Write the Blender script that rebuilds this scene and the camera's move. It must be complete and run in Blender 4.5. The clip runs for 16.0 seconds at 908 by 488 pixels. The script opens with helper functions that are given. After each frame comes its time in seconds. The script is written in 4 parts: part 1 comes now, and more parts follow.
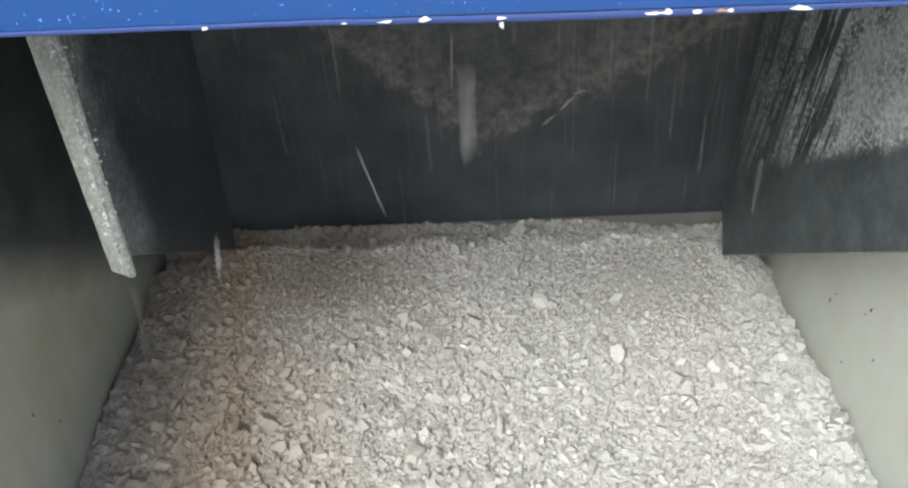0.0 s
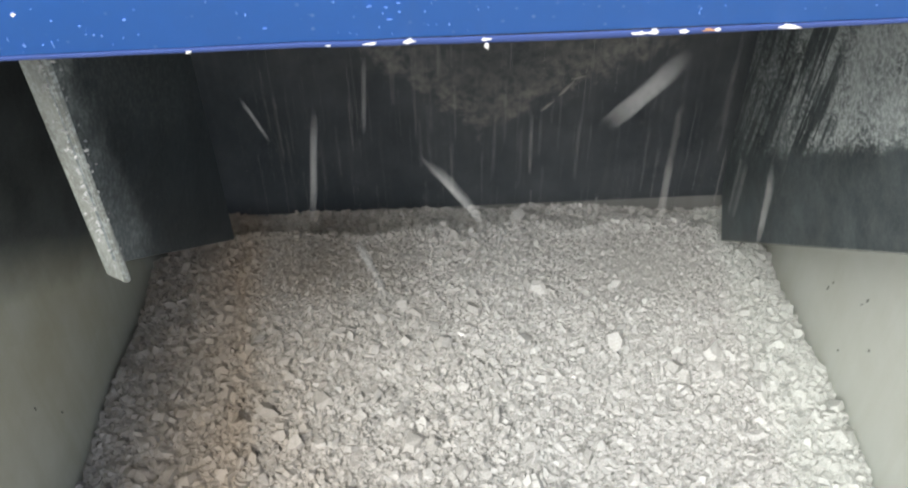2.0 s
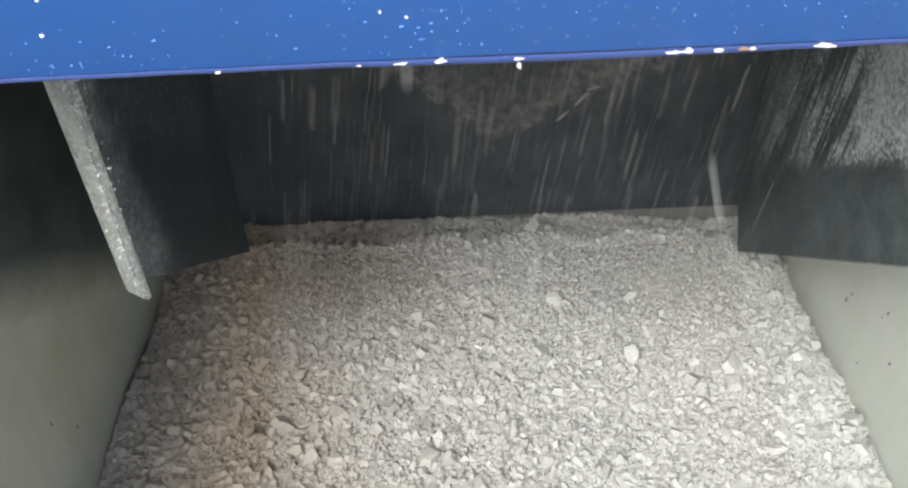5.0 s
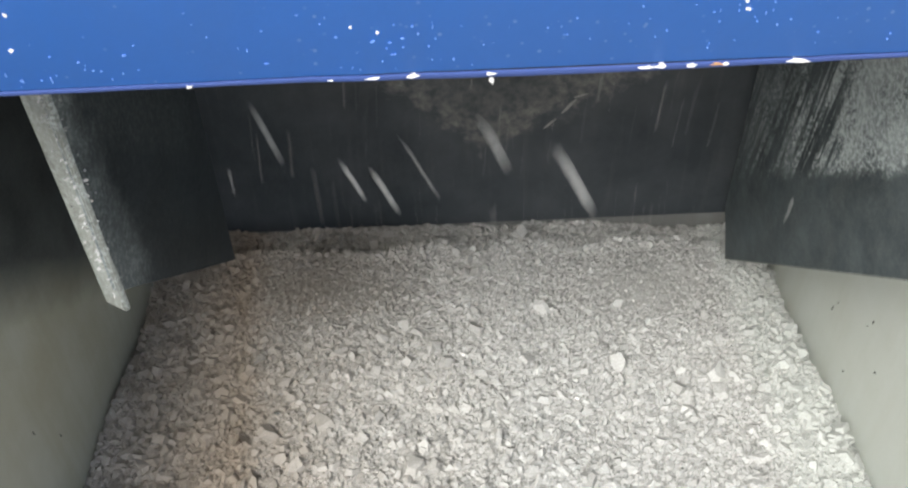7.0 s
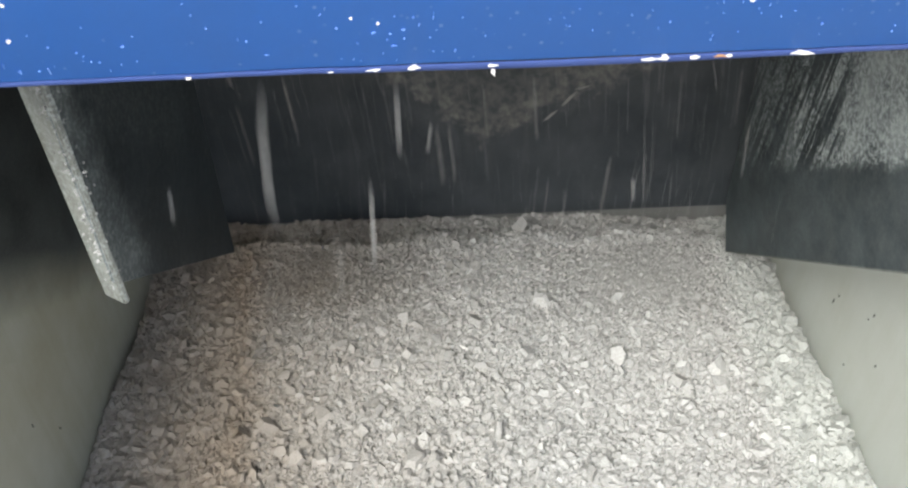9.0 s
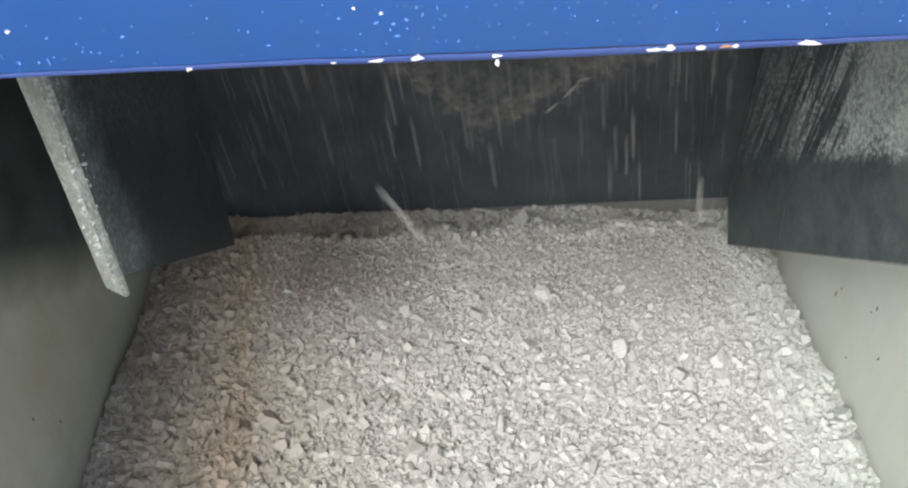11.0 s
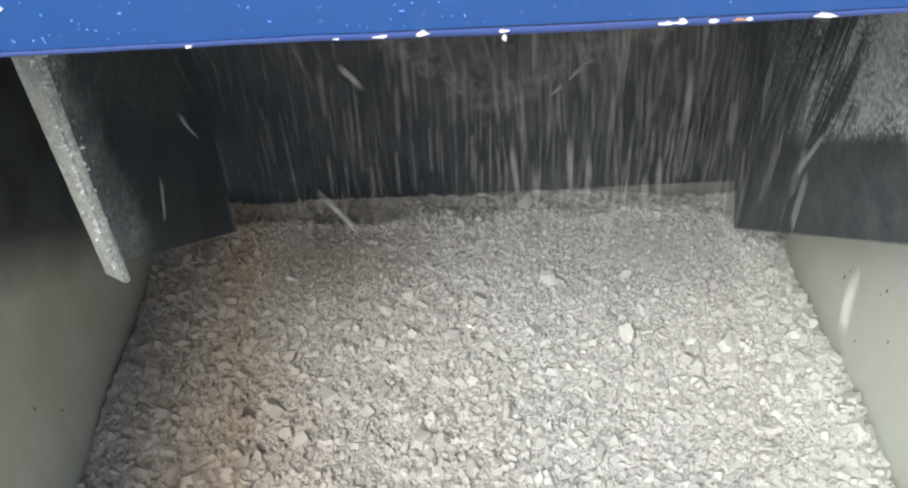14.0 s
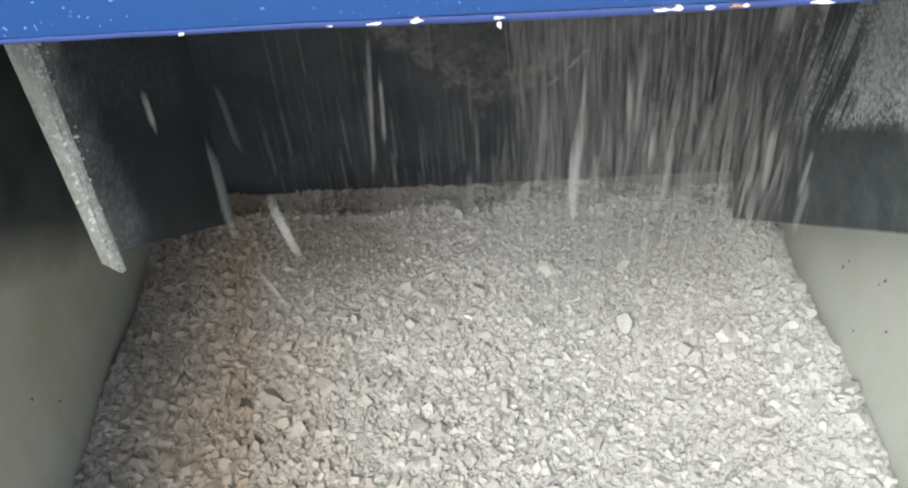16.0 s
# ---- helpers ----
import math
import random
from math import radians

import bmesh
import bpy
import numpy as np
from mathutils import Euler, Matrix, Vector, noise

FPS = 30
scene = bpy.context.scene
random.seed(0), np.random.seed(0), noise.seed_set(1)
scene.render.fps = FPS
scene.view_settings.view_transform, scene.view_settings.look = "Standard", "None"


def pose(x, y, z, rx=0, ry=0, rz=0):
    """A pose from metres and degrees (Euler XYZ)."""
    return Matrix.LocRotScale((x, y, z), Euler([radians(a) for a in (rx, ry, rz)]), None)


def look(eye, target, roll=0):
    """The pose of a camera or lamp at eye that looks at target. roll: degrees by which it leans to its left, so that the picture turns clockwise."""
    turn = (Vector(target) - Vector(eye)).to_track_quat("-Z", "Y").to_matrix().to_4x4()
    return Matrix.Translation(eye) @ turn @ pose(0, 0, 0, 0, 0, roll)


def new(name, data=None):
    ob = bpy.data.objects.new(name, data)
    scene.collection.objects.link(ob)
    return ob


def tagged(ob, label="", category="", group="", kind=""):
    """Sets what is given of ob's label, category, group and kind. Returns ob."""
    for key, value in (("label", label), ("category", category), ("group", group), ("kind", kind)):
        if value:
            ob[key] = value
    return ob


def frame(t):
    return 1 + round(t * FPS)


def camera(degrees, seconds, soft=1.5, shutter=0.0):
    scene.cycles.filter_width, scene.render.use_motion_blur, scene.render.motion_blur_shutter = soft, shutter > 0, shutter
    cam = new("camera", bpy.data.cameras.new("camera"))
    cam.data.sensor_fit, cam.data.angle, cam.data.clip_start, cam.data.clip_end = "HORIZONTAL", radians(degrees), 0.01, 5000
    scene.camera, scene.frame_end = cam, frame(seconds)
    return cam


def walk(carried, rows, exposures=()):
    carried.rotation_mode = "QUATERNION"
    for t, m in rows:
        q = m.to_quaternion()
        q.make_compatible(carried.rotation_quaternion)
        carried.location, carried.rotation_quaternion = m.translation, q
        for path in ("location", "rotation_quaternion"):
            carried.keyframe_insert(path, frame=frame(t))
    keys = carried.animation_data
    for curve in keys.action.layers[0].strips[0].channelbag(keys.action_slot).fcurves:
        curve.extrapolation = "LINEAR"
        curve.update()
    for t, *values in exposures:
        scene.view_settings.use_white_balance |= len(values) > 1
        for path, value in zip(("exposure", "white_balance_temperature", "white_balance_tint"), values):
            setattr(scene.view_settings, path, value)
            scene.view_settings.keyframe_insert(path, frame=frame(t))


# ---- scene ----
cam = camera(52.2, 16.0, soft=2.3, shutter=0.65)
PATH = [
    (0, (0.084, 0.044, 1.358), (0.116, 1.559, 0.052), -0.6),
    (0.5, (0.079, 0.048, 1.362), (0.104, 1.56, 0.052), -1.3),
    (1, (0.085, 0.053, 1.375), (0.104, 1.541, 0.04), -1.2),
    (1.5, (0.083, 0.068, 1.384), (0.097, 1.526, 0.015), -1.2),
    (2, (0.099, 0.066, 1.387), (0.111, 1.526, 0.02), -1.2),
    (2.5, (0.097, 0.066, 1.39), (0.107, 1.528, 0.025), -1.2),
    (3, (0.092, 0.072, 1.389), (0.1, 1.536, 0.026), -1.1),
    (3.5, (0.088, 0.078, 1.393), (0.097, 1.543, 0.032), -1.2),
    (4, (0.081, 0.079, 1.392), (0.085, 1.544, 0.03), -1.4),
    (6.5, (0.09, 0.08, 1.39), (0.103, 1.548, 0.032), -1.3),
    (7, (0.097, 0.085, 1.395), (0.109, 1.554, 0.037), -1.2),
    (7.5, (0.097, 0.085, 1.391), (0.106, 1.55, 0.029), -1.3),
    (8, (0.092, 0.085, 1.39), (0.102, 1.546, 0.024), -1.2),
    (8.5, (0.094, 0.087, 1.391), (0.106, 1.547, 0.024), -1.1),
    (9, (0.096, 0.088, 1.393), (0.109, 1.545, 0.023), -1.1),
    (11.5, (0.091, 0.093, 1.386), (0.105, 1.537, 0.002), -1.1),
    (12, (0.088, 0.096, 1.382), (0.101, 1.536, -0.005), -1.1),
    (12.5, (0.087, 0.1, 1.381), (0.1, 1.537, -0.009), -1.1),
    (13, (0.091, 0.1, 1.381), (0.102, 1.534, -0.013), -1.1),
    (13.5, (0.087, 0.096, 1.377), (0.099, 1.526, -0.02), -1.3),
    (14, (0.09, 0.098, 1.377), (0.1, 1.528, -0.022), -1.6),
    (14.5, (0.088, 0.102, 1.377), (0.097, 1.528, -0.025), -1.7),
    (15, (0.092, 0.102, 1.374), (0.102, 1.523, -0.032), -1.7),
    (15.5, (0.095, 0.099, 1.375), (0.104, 1.517, -0.035), -1.7),
    (16, (0.093, 0.098, 1.374), (0.102, 1.515, -0.037), -1.7),
]
walk(cam, [(t, look(eye, target, roll)) for t, eye, target, roll in PATH])


# ---- light ----
world = bpy.data.worlds.new("overcast_sky")
scene.world = world
world.use_nodes = True
wn = world.node_tree.nodes
sky = wn.new("ShaderNodeTexSky")
sky.sky_type, sky.sun_disc = "NISHITA", False
sky.sun_elevation, sky.sun_rotation = radians(48), radians(209)
sky.air_density, sky.dust_density = 0.9, 3.0
cloud = wn.new("ShaderNodeHueSaturation")
cloud.inputs["Saturation"].default_value = 0.6
world.node_tree.links.new(sky.outputs[0], cloud.inputs["Color"])
world.node_tree.links.new(cloud.outputs[0], wn["Background"].inputs[0])
wn["Background"].inputs[1].default_value = 0.15
sun_data = bpy.data.lights.new("sun", "SUN")
sun_data.energy, sun_data.angle, sun_data.color = 2.0, radians(30), (0.965, 1.0, 0.985)
sun = new("sun", sun_data)
sun.matrix_world = look((-1.52, -2.1, 4.15), (0.12, 0.8, 0.42))
scene.view_settings.exposure = 1.15


# ---- materials ----
def material(name):
    m = bpy.data.materials.new(name)
    m.use_nodes = True
    nt = m.node_tree
    b = nt.nodes["Principled BSDF"]

    def node(kind, **props):
        n = nt.nodes.new(kind)
        for k, v in props.items():
            if k == "operation":
                n.operation = v
            elif k == "blend":
                n.data_type, n.blend_type = "RGBA", v
        return n

    def link(a, c):
        nt.links.new(a, c)

    return m, b, node, link


def coords(node, link, scale=(1, 1, 1), turn=(0, 0, 0)):
    g = node("ShaderNodeNewGeometry")
    mp = node("ShaderNodeMapping")
    mp.inputs["Scale"].default_value = scale
    mp.inputs["Rotation"].default_value = [radians(a) for a in turn]
    link(g.outputs["Position"], mp.inputs["Vector"])
    return mp.outputs[0]


def noise_tex(node, link, vec, scale, detail=4, rough=0.6):
    n = node("ShaderNodeTexNoise")
    n.inputs["Scale"].default_value, n.inputs["Detail"].default_value, n.inputs["Roughness"].default_value = scale, detail, rough
    link(vec, n.inputs["Vector"])
    return n.outputs[0]


def ramp(node, link, fac, stops):
    r = node("ShaderNodeValToRGB")
    e = r.color_ramp.elements
    while len(e) < len(stops):
        e.new(0.5)
    for el, (p, c) in zip(e, stops):
        el.position = p
        el.color = (c, c, c, 1) if isinstance(c, (int, float)) else (*c, 1)
    link(fac, r.inputs[0])
    return r.outputs[0]


def mix(node, link, fac, a, b, blend="MIX"):
    n = node("ShaderNodeMix", blend=blend)
    for sock, v in ((n.inputs[0], fac), (n.inputs[6], a), (n.inputs[7], b)):
        if isinstance(v, (int, float)):
            sock.default_value = v
        elif isinstance(v, tuple):
            sock.default_value = (*v, 1)
        else:
            link(v, sock)
    return n.outputs[2]


def maths(node, link, op, a, b=0.0):
    n = node("ShaderNodeMath", operation=op)
    for sock, v in ((n.inputs[0], a), (n.inputs[1], b)):
        if isinstance(v, (int, float)):
            sock.default_value = v
        else:
            link(v, sock)
    return n.outputs[0]


def bump(node, link, bsdf, height, strength, dist):
    b = node("ShaderNodeBump")
    b.inputs["Strength"].default_value, b.inputs["Distance"].default_value = strength, dist
    link(height, b.inputs["Height"])
    link(b.outputs[0], bsdf.inputs["Normal"])


def rubble_material(name, per_object):
    m, b, node, link = material(name)
    if per_object:
        rnd = node("ShaderNodeObjectInfo").outputs["Random"]
    else:
        rnd = node("ShaderNodeNewGeometry").outputs["Random Per Island"]
    base = ramp(node, link, rnd, [(0.0, (0.13, 0.13, 0.12)), (0.12, (0.25, 0.251, 0.236)), (0.55, (0.345, 0.345, 0.328)), (0.93, (0.42, 0.422, 0.40)), (1.0, (0.52, 0.524, 0.50))])
    vec = coords(node, link)
    # brick-red and ochre dust in patches, mostly along one wall
    sep = node("ShaderNodeSeparateXYZ")
    link(vec, sep.inputs[0])
    reach = maths(node, link, "ADD", maths(node, link, "ADD", sep.outputs[0], 0.411), maths(node, link, "MULTIPLY", sep.outputs[1], 0.1))
    reach = maths(node, link, "ADD", reach, maths(node, link, "MULTIPLY", maths(node, link, "SUBTRACT", noise_tex(node, link, vec, 25, 4), 0.5), 0.05))
    lane = ramp(node, link, reach, [(0.13, 0.2), (0.2, 0.6), (0.315, 1.0), (0.35, 0.6), (0.48, 0.25), (0.7, 0.0)])
    landing = maths(node, link, "MULTIPLY", ramp(node, link, sep.outputs[1], [(0.92, 0.0), (1.03, 0.6)]), ramp(node, link, maths(node, link, "ADD", sep.outputs[0], 0.5), [(0.40, 1.0), (0.62, 0.0)]))
    side = maths(node, link, "MAXIMUM", lane, landing)
    patch = ramp(node, link, noise_tex(node, link, vec, 7, 5), [(0.3, 0.78), (0.6, 1.0)])
    warm = maths(node, link, "MULTIPLY", maths(node, link, "ADD", maths(node, link, "MULTIPLY", side, 1.0), 0.08), patch)
    cool = maths(node, link, "MULTIPLY", ramp(node, link, maths(node, link, "ADD", sep.outputs[0], 0.0), [(0.48, 0.0), (0.525, 1.0)]), 0.6)
    base = mix(node, link, cool, base, (0.40, 0.44, 0.40))
    fine = noise_tex(node, link, vec, 420, 5, 0.7)
    base = mix(node, link, 0.5, base, mix(node, link, ramp(node, link, fine, [(0.3, 0.0), (0.7, 1.0)]), (0.20, 0.197, 0.184), (0.53, 0.528, 0.505)))
    base = mix(node, link, maths(node, link, "MULTIPLY", warm, 0.86), base, (0.275, 0.217, 0.158))
    link(base, b.inputs["Base Color"])
    b.inputs["Roughness"].default_value = 0.93
    b.inputs["Specular IOR Level"].default_value = 0.2
    bump(node, link, b, fine, 0.12, 0.0006)
    return m


RUBBLE = rubble_material("crushed_rubble", False)
RUBBLE_ONE = rubble_material("crushed_rubble_piece", True)


def stained(node, link, vec, colour, dirt, amount):
    """Paint with clouded dirt and runs; returns its colour and the clouds."""
    cloud = ramp(node, link, noise_tex(node, link, vec, 7, 5), [(0.3, 0.0), (0.75, 1.0)])
    runs = ramp(node, link, noise_tex(node, link, coords(node, link, (40, 40, 3)), 1.0, 5), [(0.45, 0.0), (0.75, 1.0)])
    base = mix(node, link, maths(node, link, "MULTIPLY", cloud, amount), colour, dirt)
    base = mix(node, link, maths(node, link, "MULTIPLY", runs, amount * 0.6), base, dirt)
    fine = noise_tex(node, link, vec, 260, 4)
    return mix(node, link, maths(node, link, "MULTIPLY", fine, 0.10), base, tuple(c * 0.6 for c in dirt)), cloud


BIN_GREY, BIN_STAIN = (0.45, 0.465, 0.40), (0.34, 0.325, 0.235)


def dark_plate_material(name, tint, dust_low, dust_amount, streak, edge=0.0, shade_line=0.0, mottle=0.02):
    """Dark worn steel with pale dust clinging above a line that runs along the sloping lower edge."""
    m, b, node, link = material(name)
    vec = coords(node, link)
    sep = node("ShaderNodeSeparateXYZ")
    link(vec, sep.inputs[0])
    grime = noise_tex(node, link, vec, 14, 5)
    base = mix(node, link, ramp(node, link, grime, [(0.3, 0.0), (0.7, 1.0)]), tint, tuple(c * 2.0 for c in tint))
    above = maths(node, link, "ADD", sep.outputs[2], maths(node, link, "MULTIPLY", sep.outputs[1], 0.82))
    above = maths(node, link, "ADD", above, maths(node, link, "MULTIPLY", maths(node, link, "SUBTRACT", noise_tex(node, link, vec, 48, 6, 0.75), 0.5), 0.045))
    zone = ramp(node, link, maths(node, link, "SUBTRACT", above, dust_low - 0.5), [(0.49, 0.0), (0.515, 1.0)])
    speck = ramp(node, link, noise_tex(node, link, vec, 230, 7, 0.8), [(0.49, 0.0), (0.57, 1.0)])
    cloud = ramp(node, link, noise_tex(node, link, vec, 22, 4), [(0.36, 0.15), (0.6, 1.0)])
    turned = node("ShaderNodeVectorRotate")
    turned.rotation_type = "X_AXIS"
    turned.inputs["Angle"].default_value = radians(-8)
    link(vec, turned.inputs["Vector"])
    stretch = node("ShaderNodeMapping")
    stretch.inputs["Scale"].default_value = (60, 74, 5)
    link(turned.outputs[0], stretch.inputs["Vector"])
    runs = ramp(node, link, noise_tex(node, link, stretch.outputs[0], 1.0, 5, 0.65), [(0.46, 0.0), (0.52, 1.0)])
    film = maths(node, link, "ADD", maths(node, link, "MULTIPLY", speck, 0.75), maths(node, link, "MULTIPLY", cloud, 0.25))
    # smeared by the stream towards the back, thick and speckled in front
    depth = maths(node, link, "ADD", sep.outputs[1], maths(node, link, "MULTIPLY", maths(node, link, "SUBTRACT", grime, 0.5), 0.09))
    depth = maths(node, link, "SUBTRACT", depth, maths(node, link, "MULTIPLY", maths(node, link, "SUBTRACT", sep.outputs[2], 0.8), 0.35))
    smeared = maths(node, link, "MULTIPLY", ramp(node, link, depth, [(0.84, 0.06), (0.88, 1.0)]), streak)
    left_on = ramp(node, link, depth, [(0.86, 1.0), (0.91, 0.72), (1.0, 0.42), (1.1, 0.24)])
    smear = maths(node, link, "SUBTRACT", 1.0, maths(node, link, "MULTIPLY", smeared, maths(node, link, "SUBTRACT", 1.0, runs)))
    film = maths(node, link, "MULTIPLY", maths(node, link, "MULTIPLY", maths(node, link, "MULTIPLY", film, smear), zone), maths(node, link, "MULTIPLY", left_on, dust_amount))
    film = maths(node, link, "ADD", film, maths(node, link, "MULTIPLY", maths(node, link, "MULTIPLY", cloud, noise_tex(node, link, vec, 60, 5, 0.7)), mottle))
    if edge:
        bulge = maths(node, link, "MULTIPLY", ramp(node, link, sep.outputs[2], [(0.84, 1.0), (0.98, 0.0)]), 0.035)
        near = maths(node, link, "ADD", maths(node, link, "SUBTRACT", sep.outputs[1], bulge), maths(node, link, "MULTIPLY", maths(node, link, "SUBTRACT", noise_tex(node, link, vec, 24, 5, 0.7), 0.5), 0.10))
        crust = ramp(node, link, maths(node, link, "SUBTRACT", near, edge - 0.5), [(0.48, 1.0), (0.52, 0.0)])
        crust = maths(node, link, "MULTIPLY", crust, maths(node, link, "ADD", maths(node, link, "MULTIPLY", speck, 0.35), maths(node, link, "ADD", maths(node, link, "MULTIPLY", cloud, 0.2), 0.12)))
        film = maths(node, link, "ADD", film, maths(node, link, "MULTIPLY", crust, 0.65))
    film = maths(node, link, "ADD", film, maths(node, link, "MULTIPLY", speck, 0.05))
    # painted shade of the bin side: dark above this sloping line, bin paint below
    if shade_line:
        low = maths(node, link, "ADD", sep.outputs[2], maths(node, link, "MULTIPLY", sep.outputs[1], 0.8))
        low = maths(node, link, "ADD", low, maths(node, link, "MULTIPLY", maths(node, link, "SUBTRACT", grime, 0.5), 0.05))
        below_shade = ramp(node, link, maths(node, link, "SUBTRACT", low, shade_line - 0.5), [(0.415, 1.0), (0.505, 0.0)])
    base = mix(node, link, film, base, (0.40, 0.435, 0.415))
    if shade_line:
        base = mix(node, link, below_shade, base, stained(node, link, vec, BIN_GREY, BIN_STAIN, 0.85)[0])
    link(base, b.inputs["Base Color"])
    rough = maths(node, link, "ADD", 0.5, maths(node, link, "MULTIPLY", film, 0.4))
    link(rough, b.inputs["Roughness"])
    b.inputs["Specular IOR Level"].default_value = 0.2
    bump(node, link, b, noise_tex(node, link, vec, 90, 5), 0.25, 0.003)
    return m


def back_plate_material():
    m, b, node, link = material("dusty_back_steel")
    vec = coords(node, link)
    sep = node("ShaderNodeSeparateXYZ")
    link(vec, sep.inputs[0])
    grime = noise_tex(node, link, vec, 11, 5)
    base = mix(node, link, ramp(node, link, grime, [(0.35, 0.0), (0.7, 1.0)]), (0.020, 0.026, 0.030), (0.045, 0.051, 0.055))
    # dust caught in a lopsided funnel shape, thickest along its lower rim
    across = maths(node, link, "SUBTRACT", sep.outputs[0], 0.152)
    arms = maths(node, link, "MAXIMUM", maths(node, link, "MULTIPLY", across, -0.9), maths(node, link, "MULTIPLY", across, 0.56))
    funnel = maths(node, link, "SUBTRACT", maths(node, link, "SUBTRACT", sep.outputs[2], 0.533), arms)
    funnel = maths(node, link, "ADD", funnel, maths(node, link, "MULTIPLY", maths(node, link, "SUBTRACT", noise_tex(node, link, vec, 34, 6, 0.7), 0.5), 0.13))
    zone = ramp(node, link, funnel, [(0.0, 0.0), (0.025, 1.0), (0.065, 0.5), (0.15, 0.25)])
    patch = ramp(node, link, noise_tex(node, link, vec, 55, 7, 0.8), [(0.40, 0.06), (0.62, 1.0)])
    film = maths(node, link, "MULTIPLY", maths(node, link, "MULTIPLY", zone, patch), 0.46)
    wide = ramp(node, link, maths(node, link, "SUBTRACT", sep.outputs[2], maths(node, link, "MULTIPLY", maths(node, link, "ABSOLUTE", across), 0.35)), [(0.52, 0.0), (0.62, 1.0)])
    film = maths(node, link, "ADD", film, maths(node, link, "MULTIPLY", maths(node, link, "MULTIPLY", wide, ramp(node, link, noise_tex(node, link, vec, 13, 6, 0.7), [(0.46, 0.0), (0.66, 1.0)])), 0.11))
    runs = ramp(node, link, noise_tex(node, link, coords(node, link, (70, 70, 5)), 1.0, 4), [(0.56, 0.0), (0.75, 1.0)])
    film = maths(node, link, "ADD", film, maths(node, link, "MULTIPLY", runs, 0.05))
    base = mix(node, link, film, base, (0.30, 0.28, 0.24))
    link(base, b.inputs["Base Color"])
    b.inputs["Roughness"].default_value = 0.62
    bump(node, link, b, noise_tex(node, link, vec, 70, 5), 0.3, 0.003)
    return m


def painted_material(name, colour, dirt, dirt_amount, rough, speck_colour=None, speck_cut=0.72):
    m, b, node, link = material(name)
    vec = coords(node, link)
    base, cloud = stained(node, link, vec, colour, dirt, dirt_amount)
    if speck_colour:
        v = node("ShaderNodeTexVoronoi")
        v.inputs["Scale"].default_value = 130
        link(vec, v.inputs["Vector"])
        small = ramp(node, link, v.outputs["Distance"], [(0.10, 1.0), (0.2, 0.0)])
        some = ramp(node, link, noise_tex(node, link, vec, 26, 4), [(speck_cut - 0.06, 0.0), (speck_cut + 0.04, 1.0)])
        base = mix(node, link, maths(node, link, "MULTIPLY", maths(node, link, "MULTIPLY", small, some), 0.4), base, speck_colour)
    link(base, b.inputs["Base Color"])
    link(maths(node, link, "ADD", rough, maths(node, link, "MULTIPLY", cloud, 0.15)), b.inputs["Roughness"])
    bump(node, link, b, noise_tex(node, link, vec, 45, 4), 0.12, 0.002)
    return m


def plain_material(name, colour, rough, scale=120):
    m, b, node, link = material(name)
    vec = coords(node, link)
    n = noise_tex(node, link, vec, scale, 5)
    link(mix(node, link, n, tuple(c * 0.65 for c in colour), tuple(min(1, c * 1.3) for c in colour)), b.inputs["Base Color"])
    b.inputs["Roughness"].default_value = rough
    bump(node, link, b, n, 0.3, 0.002)
    return m


GREY_PAINT = painted_material("grey_bin_paint", (0.44, 0.465, 0.42), (0.36, 0.36, 0.29), 0.5, 0.5)
STAINED_PAINT = painted_material("stained_grey_bin_paint", BIN_GREY, BIN_STAIN, 0.85, 0.55)
# darker grey than the side panels, for the back panel
DULL_PAINT = painted_material("darker_grey_bin_paint", (0.16, 0.165, 0.157), (0.11, 0.105, 0.095), 0.6, 0.8)
BLUE_PAINT = painted_material("blue_hopper_paint", (0.036, 0.175, 0.60), (0.055, 0.165, 0.48), 0.35, 0.42, (0.35, 0.48, 0.75), 0.57)
EDGE_PAINT = painted_material("rubbed_blue_edge", (0.022, 0.055, 0.20), (0.05, 0.065, 0.17), 0.5, 0.85)
DARK_LEFT = dark_plate_material("dark_worn_steel", (0.012, 0.0155, 0.018), 1.52, 0.10, 0.6, 0.655)
DARK_RIGHT = dark_plate_material("dark_dusted_steel", (0.027, 0.034, 0.036), 1.475, 2.2, 1.0, mottle=0.15)
# shade high on the bin side, put into the colour
WALL_SHADE = dark_plate_material("painted_wall_shade", (0.042, 0.047, 0.046), 1.9, 0.1, 0.5, 0.0, 1.36)
BACK_STEEL = back_plate_material()
EDGE_STEEL = dark_plate_material("scoured_and_highlit_edge", (0.085, 0.086, 0.074), 0.2, 0.55, 0.0)
PALE_CHIP = plain_material("dusty_pale_chip", (0.36, 0.36, 0.345), 0.9, 160)
FLAKE_WHITE = plain_material("bare_primer", (0.72, 0.70, 0.66), 0.6, 300)
FLAKE_DULL = plain_material("chalky_blue_paint", (0.12, 0.245, 0.57), 0.7, 300)
FLAKE_RUST = plain_material("rusty_steel", (0.42, 0.22, 0.10), 0.8, 300)
SCRAPE = plain_material("pale_scraped_dust", (0.24, 0.23, 0.21), 0.8, 200)
SCUFF = plain_material("dark_scuff", (0.10, 0.10, 0.09), 0.8, 200)
CONCRETE = plain_material("yard_concrete", (0.34, 0.33, 0.31), 0.9, 3)


